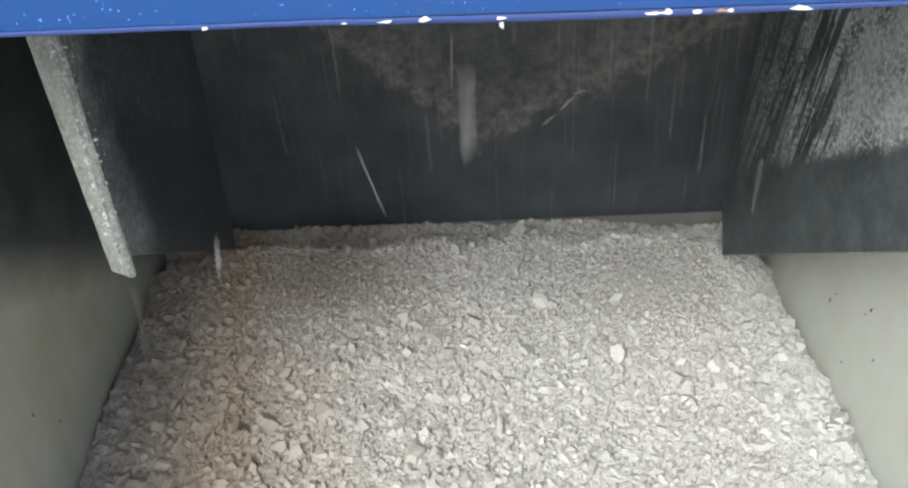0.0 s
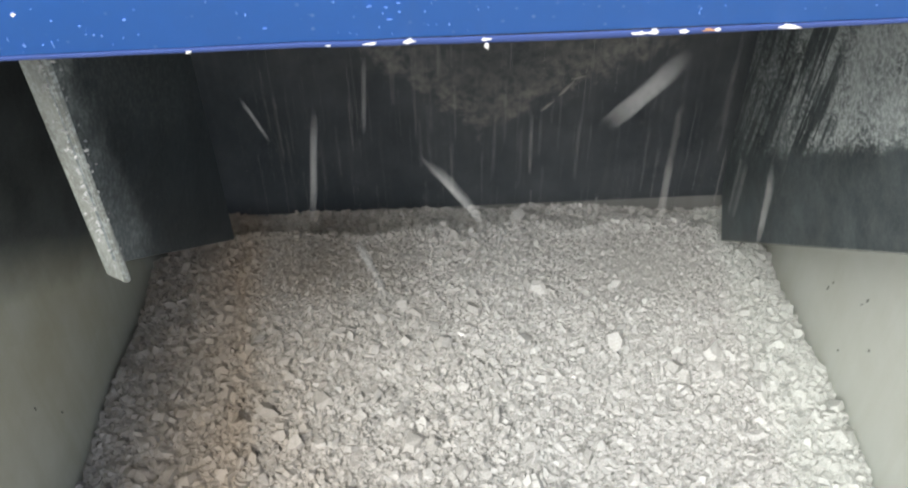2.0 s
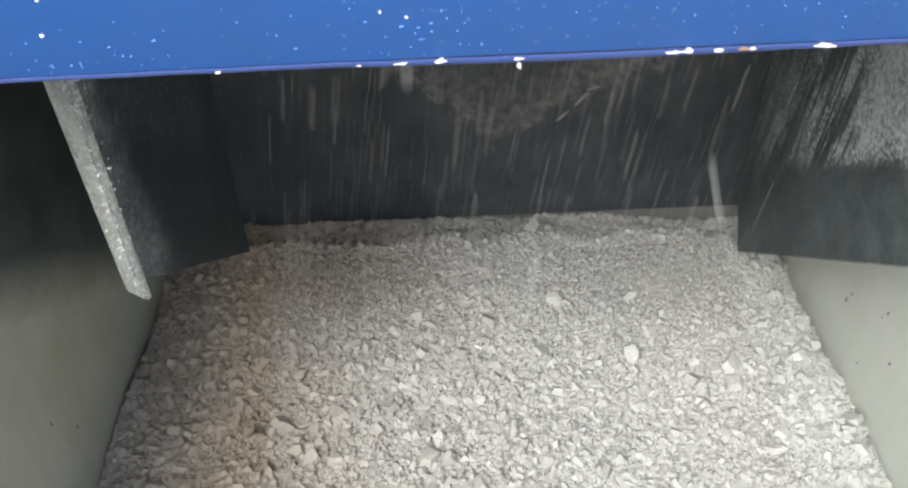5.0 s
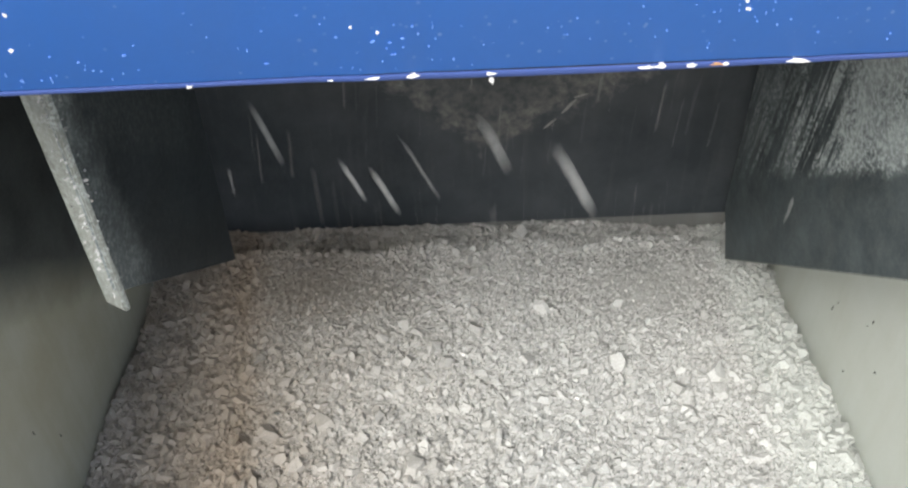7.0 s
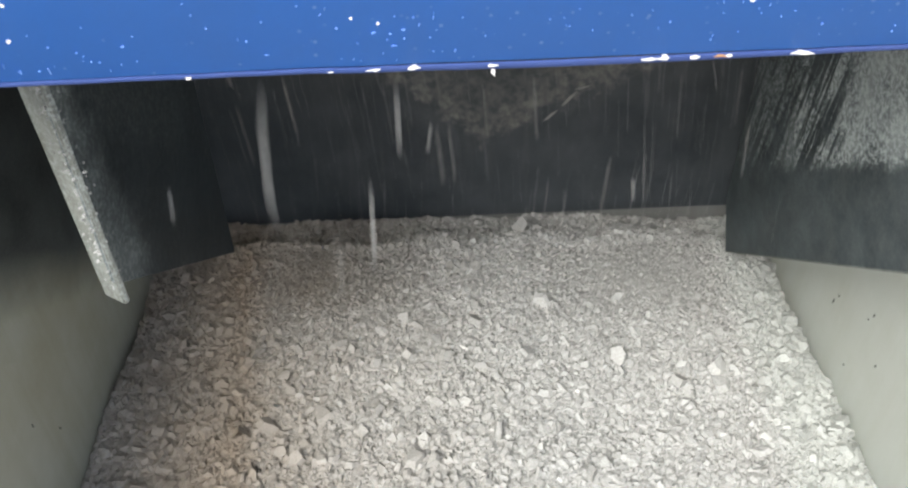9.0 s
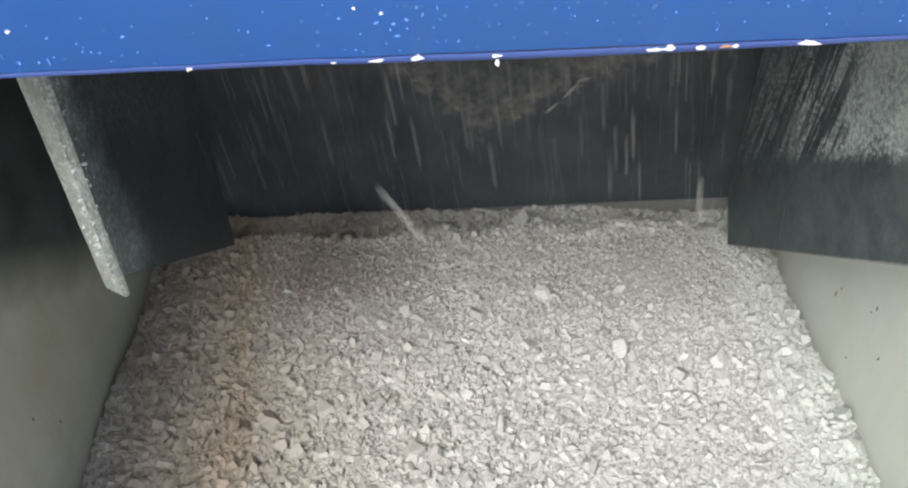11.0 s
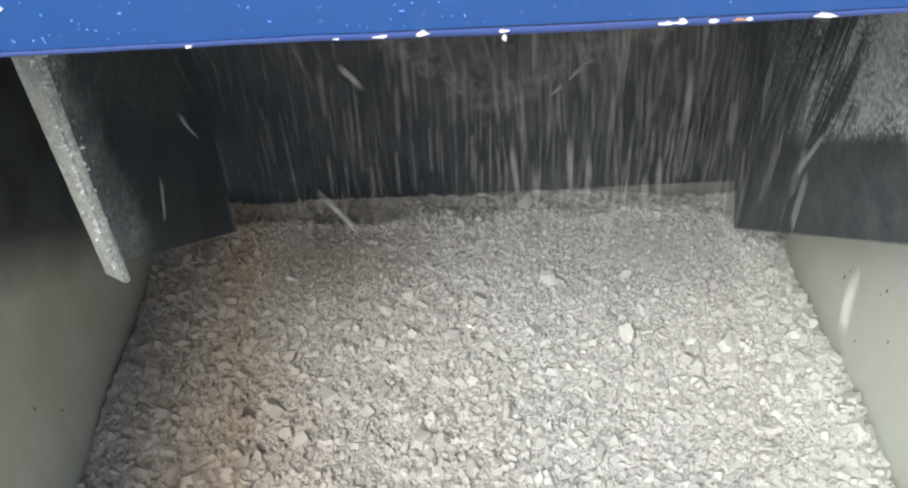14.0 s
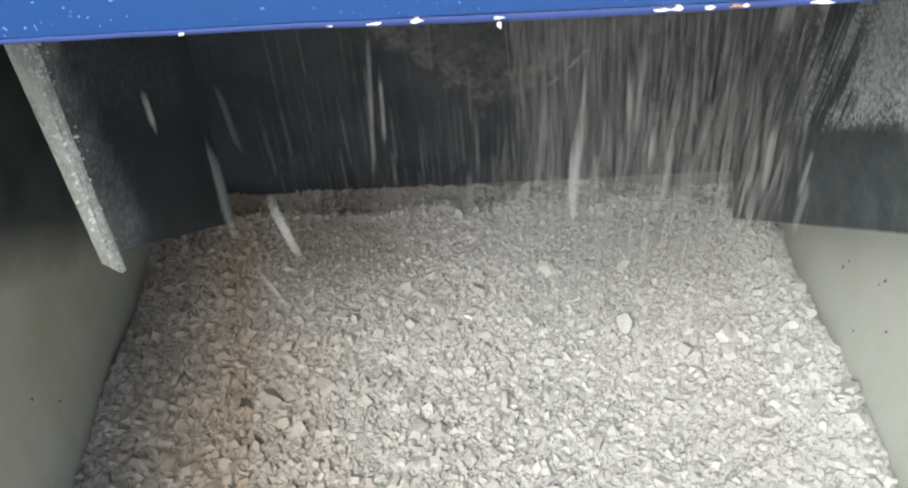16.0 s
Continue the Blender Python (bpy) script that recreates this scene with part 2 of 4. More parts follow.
# ---- mesh helpers ----
def part(name, bm, mat, parent=None, label=""):
    me = bpy.data.meshes.new(name)
    bm.normal_update()
    bm.to_mesh(me)
    bm.free()
    me.materials.append(mat)
    ob = new(name, me)
    if parent:
        ob.parent = parent
    if label:
        tagged(ob, label)
    return ob


def slab(quad, normal, thick, bevel=0.002):
    """A plate whose visible face is the four corners given; it has its thickness away from normal."""
    bm = bmesh.new()
    n = Vector(normal).normalized() * thick
    a = [bm.verts.new(Vector(p)) for p in quad]
    c = [bm.verts.new(Vector(p) - n) for p in quad]
    bm.faces.new(a)
    bm.faces.new(c[::-1])
    for i in range(4):
        k = (i + 1) % 4
        bm.faces.new((a[k], a[i], c[i], c[k]))
    bmesh.ops.recalc_face_normals(bm, faces=bm.faces)
    if bevel:
        bmesh.ops.bevel(bm, geom=list(bm.edges), offset=bevel, segments=2, affect="EDGES")
    return bm


def box(x0, x1, y0, y1, z0, z1, bevel=0.002):
    return slab([(x0, y0, z1), (x1, y0, z1), (x1, y1, z1), (x0, y1, z1)], (0, 0, 1), z1 - z0, bevel)


def thing(name, label, category, kind="", group=""):
    return tagged(new(name), label, category, group, kind)


LEFT, RIGHT, BACK = -0.363, 0.615, 1.22

# ---- ground ----
bm = bmesh.new()
bmesh.ops.create_grid(bm, x_segments=8, y_segments=8, size=300)
tagged(part("ground", bm, CONCRETE), "grey weathered concrete yard under the machine", "ground", kind="structure")

# ---- bin ----
steel_bin = thing("steel_bin", "grey painted steel collecting bin, scuffed, filled with rubble", "bin")


def side_panel(x, inward, mat):
    """Bin side: low in front, rising to the hopper behind."""
    bm = bmesh.new()
    outline = [(0.30, 0.06), (1.26, 0.06), (1.26, 1.70), (0.56, 1.70), (0.56, 1.09), (0.62, 0.94), (0.30, 0.92)]
    a = [bm.verts.new((x, y, z)) for y, z in outline]
    c = [bm.verts.new((x - inward * 0.006, y, z)) for y, z in outline]
    bm.faces.new(a)
    bm.faces.new(c[::-1])
    for i in range(len(a)):
        k = (i + 1) % len(a)
        bm.faces.new((a[k], a[i], c[i], c[k]))
    bmesh.ops.recalc_face_normals(bm, faces=bm.faces)
    return part("side_panel", bm, mat, steel_bin)


left_panel = side_panel(LEFT, 1, STAINED_PAINT)
right_panel = side_panel(RIGHT, -1, GREY_PAINT)
part("front_panel", box(LEFT, RIGHT, 0.294, 0.30, 0.06, 0.40), GREY_PAINT, steel_bin)
part("back_panel", box(LEFT + 0.001, RIGHT - 0.001, BACK + 0.0005, BACK + 0.0065, 0.06, 1.69), DULL_PAINT, steel_bin, "darker grey painted back panel")
part("bottom_panel", box(LEFT, RIGHT, 0.30, 1.22, 0.0, 0.06), GREY_PAINT, steel_bin)

# ---- hopper ----
hopper = thing("discharge_hopper", "blue painted steel discharge hopper with dark worn chute plates", "hopper")
part("back_plate", slab([(LEFT + 0.005, BACK - 0.004, 0.384), (RIGHT - 0.002, BACK - 0.004, 0.405), (RIGHT - 0.002, BACK - 0.004, 1.69), (LEFT + 0.005, BACK - 0.004, 1.69)], (0, -1, 0), 0.004, 0.001), BACK_STEEL, hopper, "dark steel back plate with pale dust")
part("roof_plate", box(LEFT - 0.01, RIGHT + 0.01, 0.50, BACK + 0.01, 1.70, 1.708), DARK_LEFT, hopper)


def chute_plate(x_front, y_front, z_front, x_back, y_back, z_back, top, inward, mat):
    """Side plate of the chute: upright, its lower edge falling towards the back."""
    n = Vector((inward, 0, 0))
    return part("chute_plate", slab([(x_front, y_front, z_front), (x_back, y_back, z_back), (x_back, y_back, top), (x_front, y_front, top)], n, 0.008, 0.0015), mat, hopper, "dark worn steel chute plate")


left_plate = chute_plate(-0.176, 0.632, 0.846, -0.176, 0.950, 0.578, 1.69, 1, DARK_LEFT)

# the other plate has its lower back corner cut off
bm = bmesh.new()
outline = [(0.600, 0.856), (1.083, 0.427), (1.131, 0.494), (1.131, 1.69), (0.600, 1.69)]
near, far = [bm.verts.new((0.511, y, z)) for y, z in outline], [bm.verts.new((0.519, y, z)) for y, z in outline]
bm.faces.new(near)
bm.faces.new(far[::-1])
for i in range(5):
    bm.faces.new((near[i - 1], near[i], far[i], far[i - 1]))
bmesh.ops.recalc_face_normals(bm, faces=bm.faces)
bmesh.ops.bevel(bm, geom=list(bm.edges), offset=0.0015, segments=2, affect="EDGES")
right_plate = part("chute_plate", bm, DARK_RIGHT, hopper, "dark worn steel chute plate caked with pale dust")

# highlight on the plate's lower edge, added as a thin pale strip
part("worn_edge", slab([(0.5098, 0.602, 0.8545), (0.5098, 1.081, 0.4290), (0.5098, 1.081, 0.4312), (0.5098, 0.602, 0.8567)], (-1, 0, 0), 0.001, 0), EDGE_STEEL, hopper, "thin pale strip standing in for the highlight on the chute plate's lower edge")
# added sheet that darkens the upper bin side where only shade falls
part("side_liner", slab([(LEFT + 0.002, 0.565, 0.80), (LEFT + 0.002, 1.212, 0.15), (LEFT + 0.002, 1.212, 1.69), (LEFT + 0.002, 0.565, 1.69)], (1, 0, 0), 0.0016, 0), WALL_SHADE, hopper, "added dark sheet standing in for shade on the bin wall, fading into its grey paint")

# blue front with a folded, rubbed lower edge
SKEW = math.atan2(0.016, 0.364)


def front_point(x, out, z):
    """A place on the blue front: x along it, out towards the viewer, z up."""
    return Vector((x + out * math.sin(SKEW), 0.552 + (x + 0.05) * math.tan(SKEW) - out - (z - 1.094) * 0.12, z - 0.0085 * max(0.0, x)))


def front_sheet(x0, x1, profile, steps, sag=0.0):
    bm = bmesh.new()
    cols = []
    for i in range(steps + 1):
        x = x0 + (x1 - x0) * i / steps
        low = sag * math.exp(-((x - 0.18) / 0.16) ** 2)
        cols.append([bm.verts.new(front_point(x, o, z - low * (1.0991 - z) / 0.0052 + 0.0006 * noise.noise((x * 30, z, 0)))) for o, z in profile])
    for a, c in zip(cols, cols[1:]):
        for k in range(len(profile)):
            q = (k + 1) % len(profile)
            bm.faces.new((a[k], a[q], c[q], c[k]))
    bm.faces.new(cols[0][::-1])
    bm.faces.new(cols[-1])
    bmesh.ops.recalc_face_normals(bm, faces=bm.faces)
    for f in bm.faces:
        f.smooth = len(f.verts) == 4
    return bm


front_panel = part("front_panel", front_sheet(-0.37, 0.62, [(0, 1.0985), (0, 1.70), (-0.006, 1.70), (-0.006, 1.0985)], 60), BLUE_PAINT, hopper, "blue painted steel front, flecked with chips")
lip = [(0.0024 * math.sin(a) - 0.0018, 1.0965 - 0.0026 * math.cos(a)) for a in np.linspace(-1.5, 2.2, 9)]
part("folded_edge", front_sheet(-0.37, 0.62, lip, 90, 0.0028), EDGE_PAINT, hopper, "rubbed violet-blue folded edge")

# front lip of one chute plate
part("front_flange", slab([(-0.2085, 0.662, 0.802), (-0.1785, 0.630, 0.822), (-0.1850, 0.630, 1.69), (-0.2300, 0.664, 1.69)], (-0.030, -0.030, 0), 0.006, 0.0015), EDGE_STEEL, hopper, "scoured pale steel lip of the chute plate")

# scrapes on the back plate
for x0, z0, x1, z1, w in ((0.243, 0.580, 0.262, 0.598, 0.004), (0.268, 0.606, 0.290, 0.632, 0.005), (0.285, 0.634, 0.306, 0.640, 0.003)):
    bm = bmesh.new()
    n = Vector((x1 - x0, 0, z1 - z0)).normalized()
    s = Vector((-n.z, 0, n.x)) * w * 0.5
    a, c = Vector((x0, BACK - 0.0055, z0)), Vector((x1, BACK - 0.0055, z1))
    ring = [a, a.lerp(c, 0.3) - s, a.lerp(c, 0.7) - s * 0.6, c, a.lerp(c, 0.6) + s, a.lerp(c, 0.2) + s * 0.5]
    top = [bm.verts.new(p) for p in ring]
    low = [bm.verts.new(p + Vector((0, 0.002, 0))) for p in ring]
    bm.faces.new(top)
    for k in range(6):
        bm.faces.new((top[k], low[k], low[(k + 1) % 6], top[(k + 1) % 6]))
    bmesh.ops.recalc_face_normals(bm, faces=bm.faces)
    part("scrape", bm, SCRAPE, hopper, "pale scrape in the dust")

# ---- rubble heap ----
SWELL = Vector((3.1, 7.7, 1.3))


def smooth(k):
    k = min(1.0, max(0.0, k))
    return k * k * (3 - 2 * k)


def heap_height(x, y):
    u = (x - LEFT) / (RIGHT - LEFT)
    by_left = 0.366 + 0.030 * smooth((1.0 - y) / 0.2)
    by_right = 0.338 + 0.036 * smooth((1.16 - y) / 0.42)
    edge = by_left + (by_right - by_left) * u
    crest = edge + (0.429 - 0.010 * u - edge) * (1 - math.exp(-(x - LEFT) / 0.07)) * (1 - math.exp(-(RIGHT - x) / 0.055))
    crest += 0.017 * math.exp(-((y - 1.08) / 0.07) ** 2 - ((x - 0.42) / 0.09) ** 2)
    # behind the crest the heap drops into a trough before the back wall
    lip = 1.122 + 0.014 * noise.noise((x * 9, 0.3, 0)) + 0.006 * noise.noise((x * 31, 0.7, 0))
    deep = 0.050 - 0.026 * smooth((x + 0.04) / 0.14) + 0.024 * smooth((x - 0.34) / 0.12)
    wall = 0.389 - 0.014 * smooth((x - 0.32) / 0.15)
    rise = smooth((y - lip - 0.02) / 0.07)
    far = (crest - deep) * (1 - rise) + wall * rise
    k = smooth((y - lip) / (0.022 + 0.05 * smooth((x + 0.05) / 0.15)))
    h = crest * (1 - k) + far * k
    h += 0.009 * noise.noise(Vector((x * 5, y * 5, 0)) + SWELL) + 0.005 * noise.noise(Vector((x * 16, y * 16, 3)))
    return h


rubble_pile = thing("rubble_pile", "heap of pale grey crushed rubble chips filling the bin", "rubble", kind="")


def heap_mesh():
    nx, ny = 300, 280
    xs = np.linspace(LEFT + 0.001, RIGHT - 0.001, nx)
    ys = np.linspace(0.31, BACK - 0.001, ny)
    verts = [(x, y, heap_height(x, y) - 0.0036 + 0.0022 * noise.noise((x * 90, y * 90, 1)) + 0.0012 * noise.noise((x * 260, y * 260, 4))) for y in ys for x in xs]
    faces = [(j * nx + i, j * nx + i + 1, (j + 1) * nx + i + 1, (j + 1) * nx + i) for j in range(ny - 1) for i in range(nx - 1)]
    me = bpy.data.meshes.new("heap_core")
    me.from_pydata(verts, [], faces)
    me.materials.append(RUBBLE_ONE)
    ob = new("heap_core", me)
    ob.parent = rubble_pile
    return ob


tagged(heap_mesh(), "fine grey dust and grit of the heap", kind="stuff")


def chip_shape(rng, n, thick):
    """An angular fragment about one unit across: an uneven many-sided block with a smaller, tilted top."""
    turn0, stretch = rng.uniform(0, 6.3), rng.uniform(0.5, 0.95)
    low, top = [], []
    shift = (rng.uniform(-0.12, 0.12), rng.uniform(-0.12, 0.12))
    tilt = (rng.uniform(-0.5, 0.5) * thick, rng.uniform(-0.5, 0.5) * thick)
    for k in range(n):
        a = turn0 + 2 * math.pi * (k + rng.uniform(-0.3, 0.3)) / n
        r = rng.uniform(0.32, 0.74)
        x, y = r * math.cos(a), r * math.sin(a) * stretch
        low.append((x, y, -thick))
        w = rng.uniform(0.62, 0.95)
        top.append((x * w + shift[0], y * w + shift[1], thick * (0.8 + 0.25 * rng.uniform(-1, 1)) + tilt[0] * x + tilt[1] * y))
    v = np.array(low + top)
    f = [[n, n + k, n + k + 1] for k in range(1, n - 1)]
    for k in range(n):
        q = (k + 1) % n
        f += [[k, q, n + q], [k, n + q, n + k]]
    return v, np.array(f)


shape_rng = random.Random(5)
SHAPES = [chip_shape(shape_rng, 4 + i % 4, shape_rng.uniform(0.10, 0.27)) for i in range(32)]
FLAT_SHAPES = [chip_shape(shape_rng, 6 + i % 3, shape_rng.uniform(0.05, 0.12)) for i in range(24)]


def turns(rng, n, flat):
    """n random rotations; flat: how near to lying level they stay (radians)."""
    spin = rng.uniform(0, 2 * math.pi, n)
    ax, ay = rng.normal(0, flat, n), rng.normal(0, flat, n)
    out = np.zeros((n, 3, 3))
    cs, sn, ca, sa, cb, sb = np.cos(spin), np.sin(spin), np.cos(ax), np.sin(ax), np.cos(ay), np.sin(ay)
    z = np.zeros((n, 3, 3)); z[:, 0, 0], z[:, 0, 1], z[:, 1, 0], z[:, 1, 1], z[:, 2, 2] = cs, -sn, sn, cs, 1
    x = np.zeros((n, 3, 3)); x[:, 1, 1], x[:, 1, 2], x[:, 2, 1], x[:, 2, 2], x[:, 0, 0] = ca, -sa, sa, ca, 1
    y = np.zeros((n, 3, 3)); y[:, 0, 0], y[:, 0, 2], y[:, 2, 0], y[:, 2, 2], y[:, 1, 1] = cb, sb, -sb, cb, 1
    out = y @ x @ z
    return out


def joined_chips(name, places, sizes, rot, rng, mat):
    pick = rng.integers(0, len(SHAPES), len(sizes))
    vs, fs, base = [], [], 0
    for k, (v, f) in enumerate(SHAPES):
        idx = np.nonzero(pick == k)[0]
        if not len(idx):
            continue
        p = np.einsum("nij,vj->nvi", rot[idx], v) * sizes[idx, None, None] + places[idx, None, :]
        fs.append((f[None] + (base + np.arange(len(idx)) * len(v))[:, None, None]).reshape(-1, 3))
        vs.append(p.reshape(-1, 3))
        base += len(idx) * len(v)
    v, f = np.concatenate(vs), np.concatenate(fs)
    me = bpy.data.meshes.new(name)
    me.vertices.add(len(v))
    me.vertices.foreach_set("co", v.ravel())
    me.loops.add(f.size)
    me.loops.foreach_set("vertex_index", f.ravel().astype(np.int32))
    me.polygons.add(len(f))
    me.polygons.foreach_set("loop_start", np.arange(0, f.size, 3, dtype=np.int32))
    me.polygons.foreach_set("loop_total", np.full(len(f), 3, dtype=np.int32))
    me.update(calc_edges=True)
    me.shade_flat()
    me.materials.append(mat)
    return new(name, me)


def grain(x, y, rng):
    """Grain size in metres: coarse along the walls and in front, fine where the stream lands."""
    lane = max(smooth((-0.15 - 0.1 * (y - 0.89) - x) / 0.04), smooth((x - 0.48) / 0.05))
    coarse = 0.78 + 0.24 * lane + 0.12 * max(0, (0.95 - y) / 0.3)
    if y > 1.11:
        coarse *= 1.12
    fine = math.exp(-((y - 1.04) / 0.10) ** 2 - ((x - 0.40) / 0.16) ** 2)
    fine = max(fine, 0.9 * math.exp(-((y - 1.05) / 0.07) ** 2 - ((x + 0.10) / 0.14) ** 2))
    coarse *= 1 - 0.72 * fine * (1 - smooth((y - 1.10) / 0.03))
    if rng.random() < 0.82:
        return min(0.012, coarse * 0.0047 * math.exp(rng.normal(0, 0.42)))
    return min(0.024, coarse * 0.0080 * math.exp(rng.normal(0, 0.42)))


chip_rng = np.random.default_rng(11)
COUNT = 122000
px = chip_rng.uniform(LEFT + 0.003, RIGHT - 0.003, COUNT)
py = chip_rng.uniform(0.52, BACK - 0.004, COUNT)
ps = np.array([grain(x, y, chip_rng) for x, y in zip(px, py)])
pz = np.array([heap_height(x, y) for x, y in zip(px, py)]) + chip_rng.uniform(-0.35, 0.42, COUNT) * ps
px = np.clip(px, LEFT + ps * 0.5, RIGHT - ps * 0.5)
chips = joined_chips("loose_rubble", np.stack([px, py, pz], 1), ps * 1.2, turns(chip_rng, COUNT, 0.55), chip_rng, RUBBLE)
chips.parent = rubble_pile
tagged(chips, "loose angular chips of crushed rubble", kind="stuff")

CHIP_MESHES = []
for v, f in FLAT_SHAPES:
    me = bpy.data.meshes.new("chip")
    me.from_pydata([tuple(p) for p in v], [], [tuple(int(i) for i in q) for q in f])
    me.materials.append(RUBBLE_ONE)
    CHIP_MESHES.append(me)


part_rng = random.Random(21)
for i in range(300):
    x, y = part_rng.uniform(LEFT + 0.02, RIGHT - 0.02), part_rng.uniform(0.60, 1.0)
    chip = new("chip", part_rng.choice(CHIP_MESHES))
    size = 0.010 + min(0.013, part_rng.expovariate(230))
    chip.parent = rubble_pile
    chip.matrix_basis = pose(x, y, heap_height(x, y) + size * 0.07, part_rng.gauss(0, 20), part_rng.gauss(0, 20), part_rng.uniform(0, 360)) @ Matrix.Diagonal((size, size, size, 1))

for x, y, size, mat in ((0.166, 0.820, 0.016, SCUFF), (-0.128, 0.817, 0.012, SCUFF), (0.274, 0.754, 0.012, SCUFF), (0.327, 0.773, 0.012, SCUFF), (0.115, 0.912, 0.014, FLAKE_WHITE), (0.36, 1.0, 0.004, FLAKE_WHITE), (0.26, 0.83, 0.009, FLAKE_WHITE)):
    v, f = SHAPES[part_rng.randrange(len(SHAPES))]
    me = bpy.data.meshes.new("chip")
    me.from_pydata([tuple(p) for p in v], [], [tuple(int(i) for i in q) for q in f])
    me.materials.append(mat)
    chip = new("chip", me)
    chip.parent = rubble_pile
    chip.matrix_basis = pose(x, y, heap_height(x, y) + 0.003, 6, -4, part_rng.uniform(100, 160)) @ Matrix.Diagonal((size, size * 0.5, size, 1))

# ---- small marks ----
def flake(rng, x, z, w, h, mat, name, out=0.0012):
    """A chipped patch of the blue front: an uneven thin scale lying on the steel."""
    bm = bmesh.new()
    ring = []
    n = 9
    for k in range(n):
        a = 2 * math.pi * k / n
        r = rng.uniform(0.35, 1.15)
        ring.append((x + 0.5 * w * r * math.cos(a), z + 0.5 * h * r * math.sin(a)))
    top = [bm.verts.new(front_point(px_, out, pz_)) for px_, pz_ in ring]
    low = [bm.verts.new(front_point(px_, -0.001, pz_)) for px_, pz_ in ring]
    bm.faces.new(top)
    for k in range(n):
        q = (k + 1) % n
        bm.faces.new((top[k], low[k], low[q], top[q]))
    bmesh.ops.recalc_face_normals(bm, faces=bm.faces)
    return part(name, bm, mat, front_panel)


flake_rng = random.Random(8)
for x, w, h, mat in ((-0.053, 0.005, 0.003, FLAKE_WHITE), (0.030, 0.004, 0.002, FLAKE_WHITE), (0.055, 0.009, 0.003, FLAKE_WHITE), (0.079, 0.008, 0.005, FLAKE_WHITE),
                     (0.125, 0.006, 0.003, FLAKE_WHITE), (0.219, 0.012, 0.0028, FLAKE_WHITE), (0.228, 0.010, 0.005, FLAKE_WHITE), (0.2465, 0.010, 0.004, FLAKE_WHITE),
                     (0.262, 0.010, 0.003, FLAKE_RUST), (0.267, 0.006, 0.004, FLAKE_WHITE), (0.312, 0.016, 0.005, FLAKE_WHITE)):
    flake(flake_rng, x, 1.0947 + h * 0.25, w * 1.05, h * 0.85, mat, "paint_chip", 0.0011)
flake(flake_rng, 0.126, 1.0905, 0.004, 0.006, FLAKE_WHITE, "paint_chip", 0.0011)
for x, z, w, h in ((-0.144, 1.127, 0.0026, 0.003), (-0.139, 1.150, 0.0022, 0.0045), (0.270, 1.140, 0.003, 0.005), (0.272, 1.134, 0.004, 0.003), (0.045, 1.132, 0.002, 0.002), (0.060, 1.128, 0.002, 0.002)):
    flake(flake_rng, x, z, w, h, FLAKE_WHITE, "paint_chip", 0.0009)
for cx, cz, n, spread in ((0.070, 1.107, 34, 0.018), (-0.12, 1.112, 26, 0.03), (0.19, 1.127, 20, 0.035), (0.275, 1.135, 18, 0.014), (0.0, 1.13, 16, 0.06), (0.33, 1.12, 10, 0.03)):
    for _ in range(n):
        z = cz + flake_rng.gauss(0, 0.011)
        if z > 1.1005:
            flake(flake_rng, cx + flake_rng.gauss(0, spread), z, 0.0007 + flake_rng.expovariate(2200), 0.0007 + flake_rng.expovariate(1500), FLAKE_DULL, "paint_chip", 0.0007)


def scuff(panel, x, inward, y, z, w, h):
    w, h = w * 0.7, h * 0.8
    bm = slab([(x, y - w, z), (x, y + w * 0.6, z - h * 0.7), (x, y + w, z + h * 0.2), (x, y - w * 0.4, z + h)], (inward, 0, 0), 0.0012, 0)
    for v in bm.verts:
        v.co.x += inward * 0.0008
    part("scuff", bm, SCUFF, panel)


for y, z, w, h in ((0.936, 0.471, 0.002, 0.008), (0.928, 0.490, 0.0015, 0.004), (0.842, 0.545, 0.002, 0.006), (0.850, 0.530, 0.0012, 0.003), (0.80, 0.50, 0.002, 0.005), (0.72, 0.56, 0.0015, 0.004), (0.86, 0.43, 0.002, 0.004)):
    scuff(right_panel, RIGHT, -1, y, z, w, h)
for y, z, w, h in ((0.80, 0.60, 0.0012, 0.020), (0.835, 0.575, 0.0012, 0.014), (0.70, 0.56, 0.0015, 0.006), (0.74, 0.50, 0.0015, 0.005)):
    scuff(left_panel, LEFT, 1, y, z, w, h)

# crumbs of caked dust along the front edge of one chute plate
crumb_rng = np.random.default_rng(8)
n = 170
cz = crumb_rng.uniform(0.835, 1.12, n)
on_lip = crumb_rng.random(n) < 0.8
along = 1 - np.abs(crumb_rng.normal(0, 0.28, n))
cx = np.where(on_lip, -0.2095 + 0.0295 * along - 0.001, -0.1755)
cy = np.where(on_lip, 0.663 - 0.033 * along - 0.001, 0.632 + np.abs(crumb_rng.normal(0, 0.007, n)))
crumbs = joined_chips("caked_dust", np.stack([cx, cy, cz], 1), np.minimum(0.0040, np.exp(crumb_rng.normal(math.log(0.0019), 0.45, n))), turns(crumb_rng, n, 1.2), crumb_rng, PALE_CHIP)
crumbs.parent = hopper
tagged(crumbs, "pale crumbs of dust caked on the plate edge", kind="stuff")

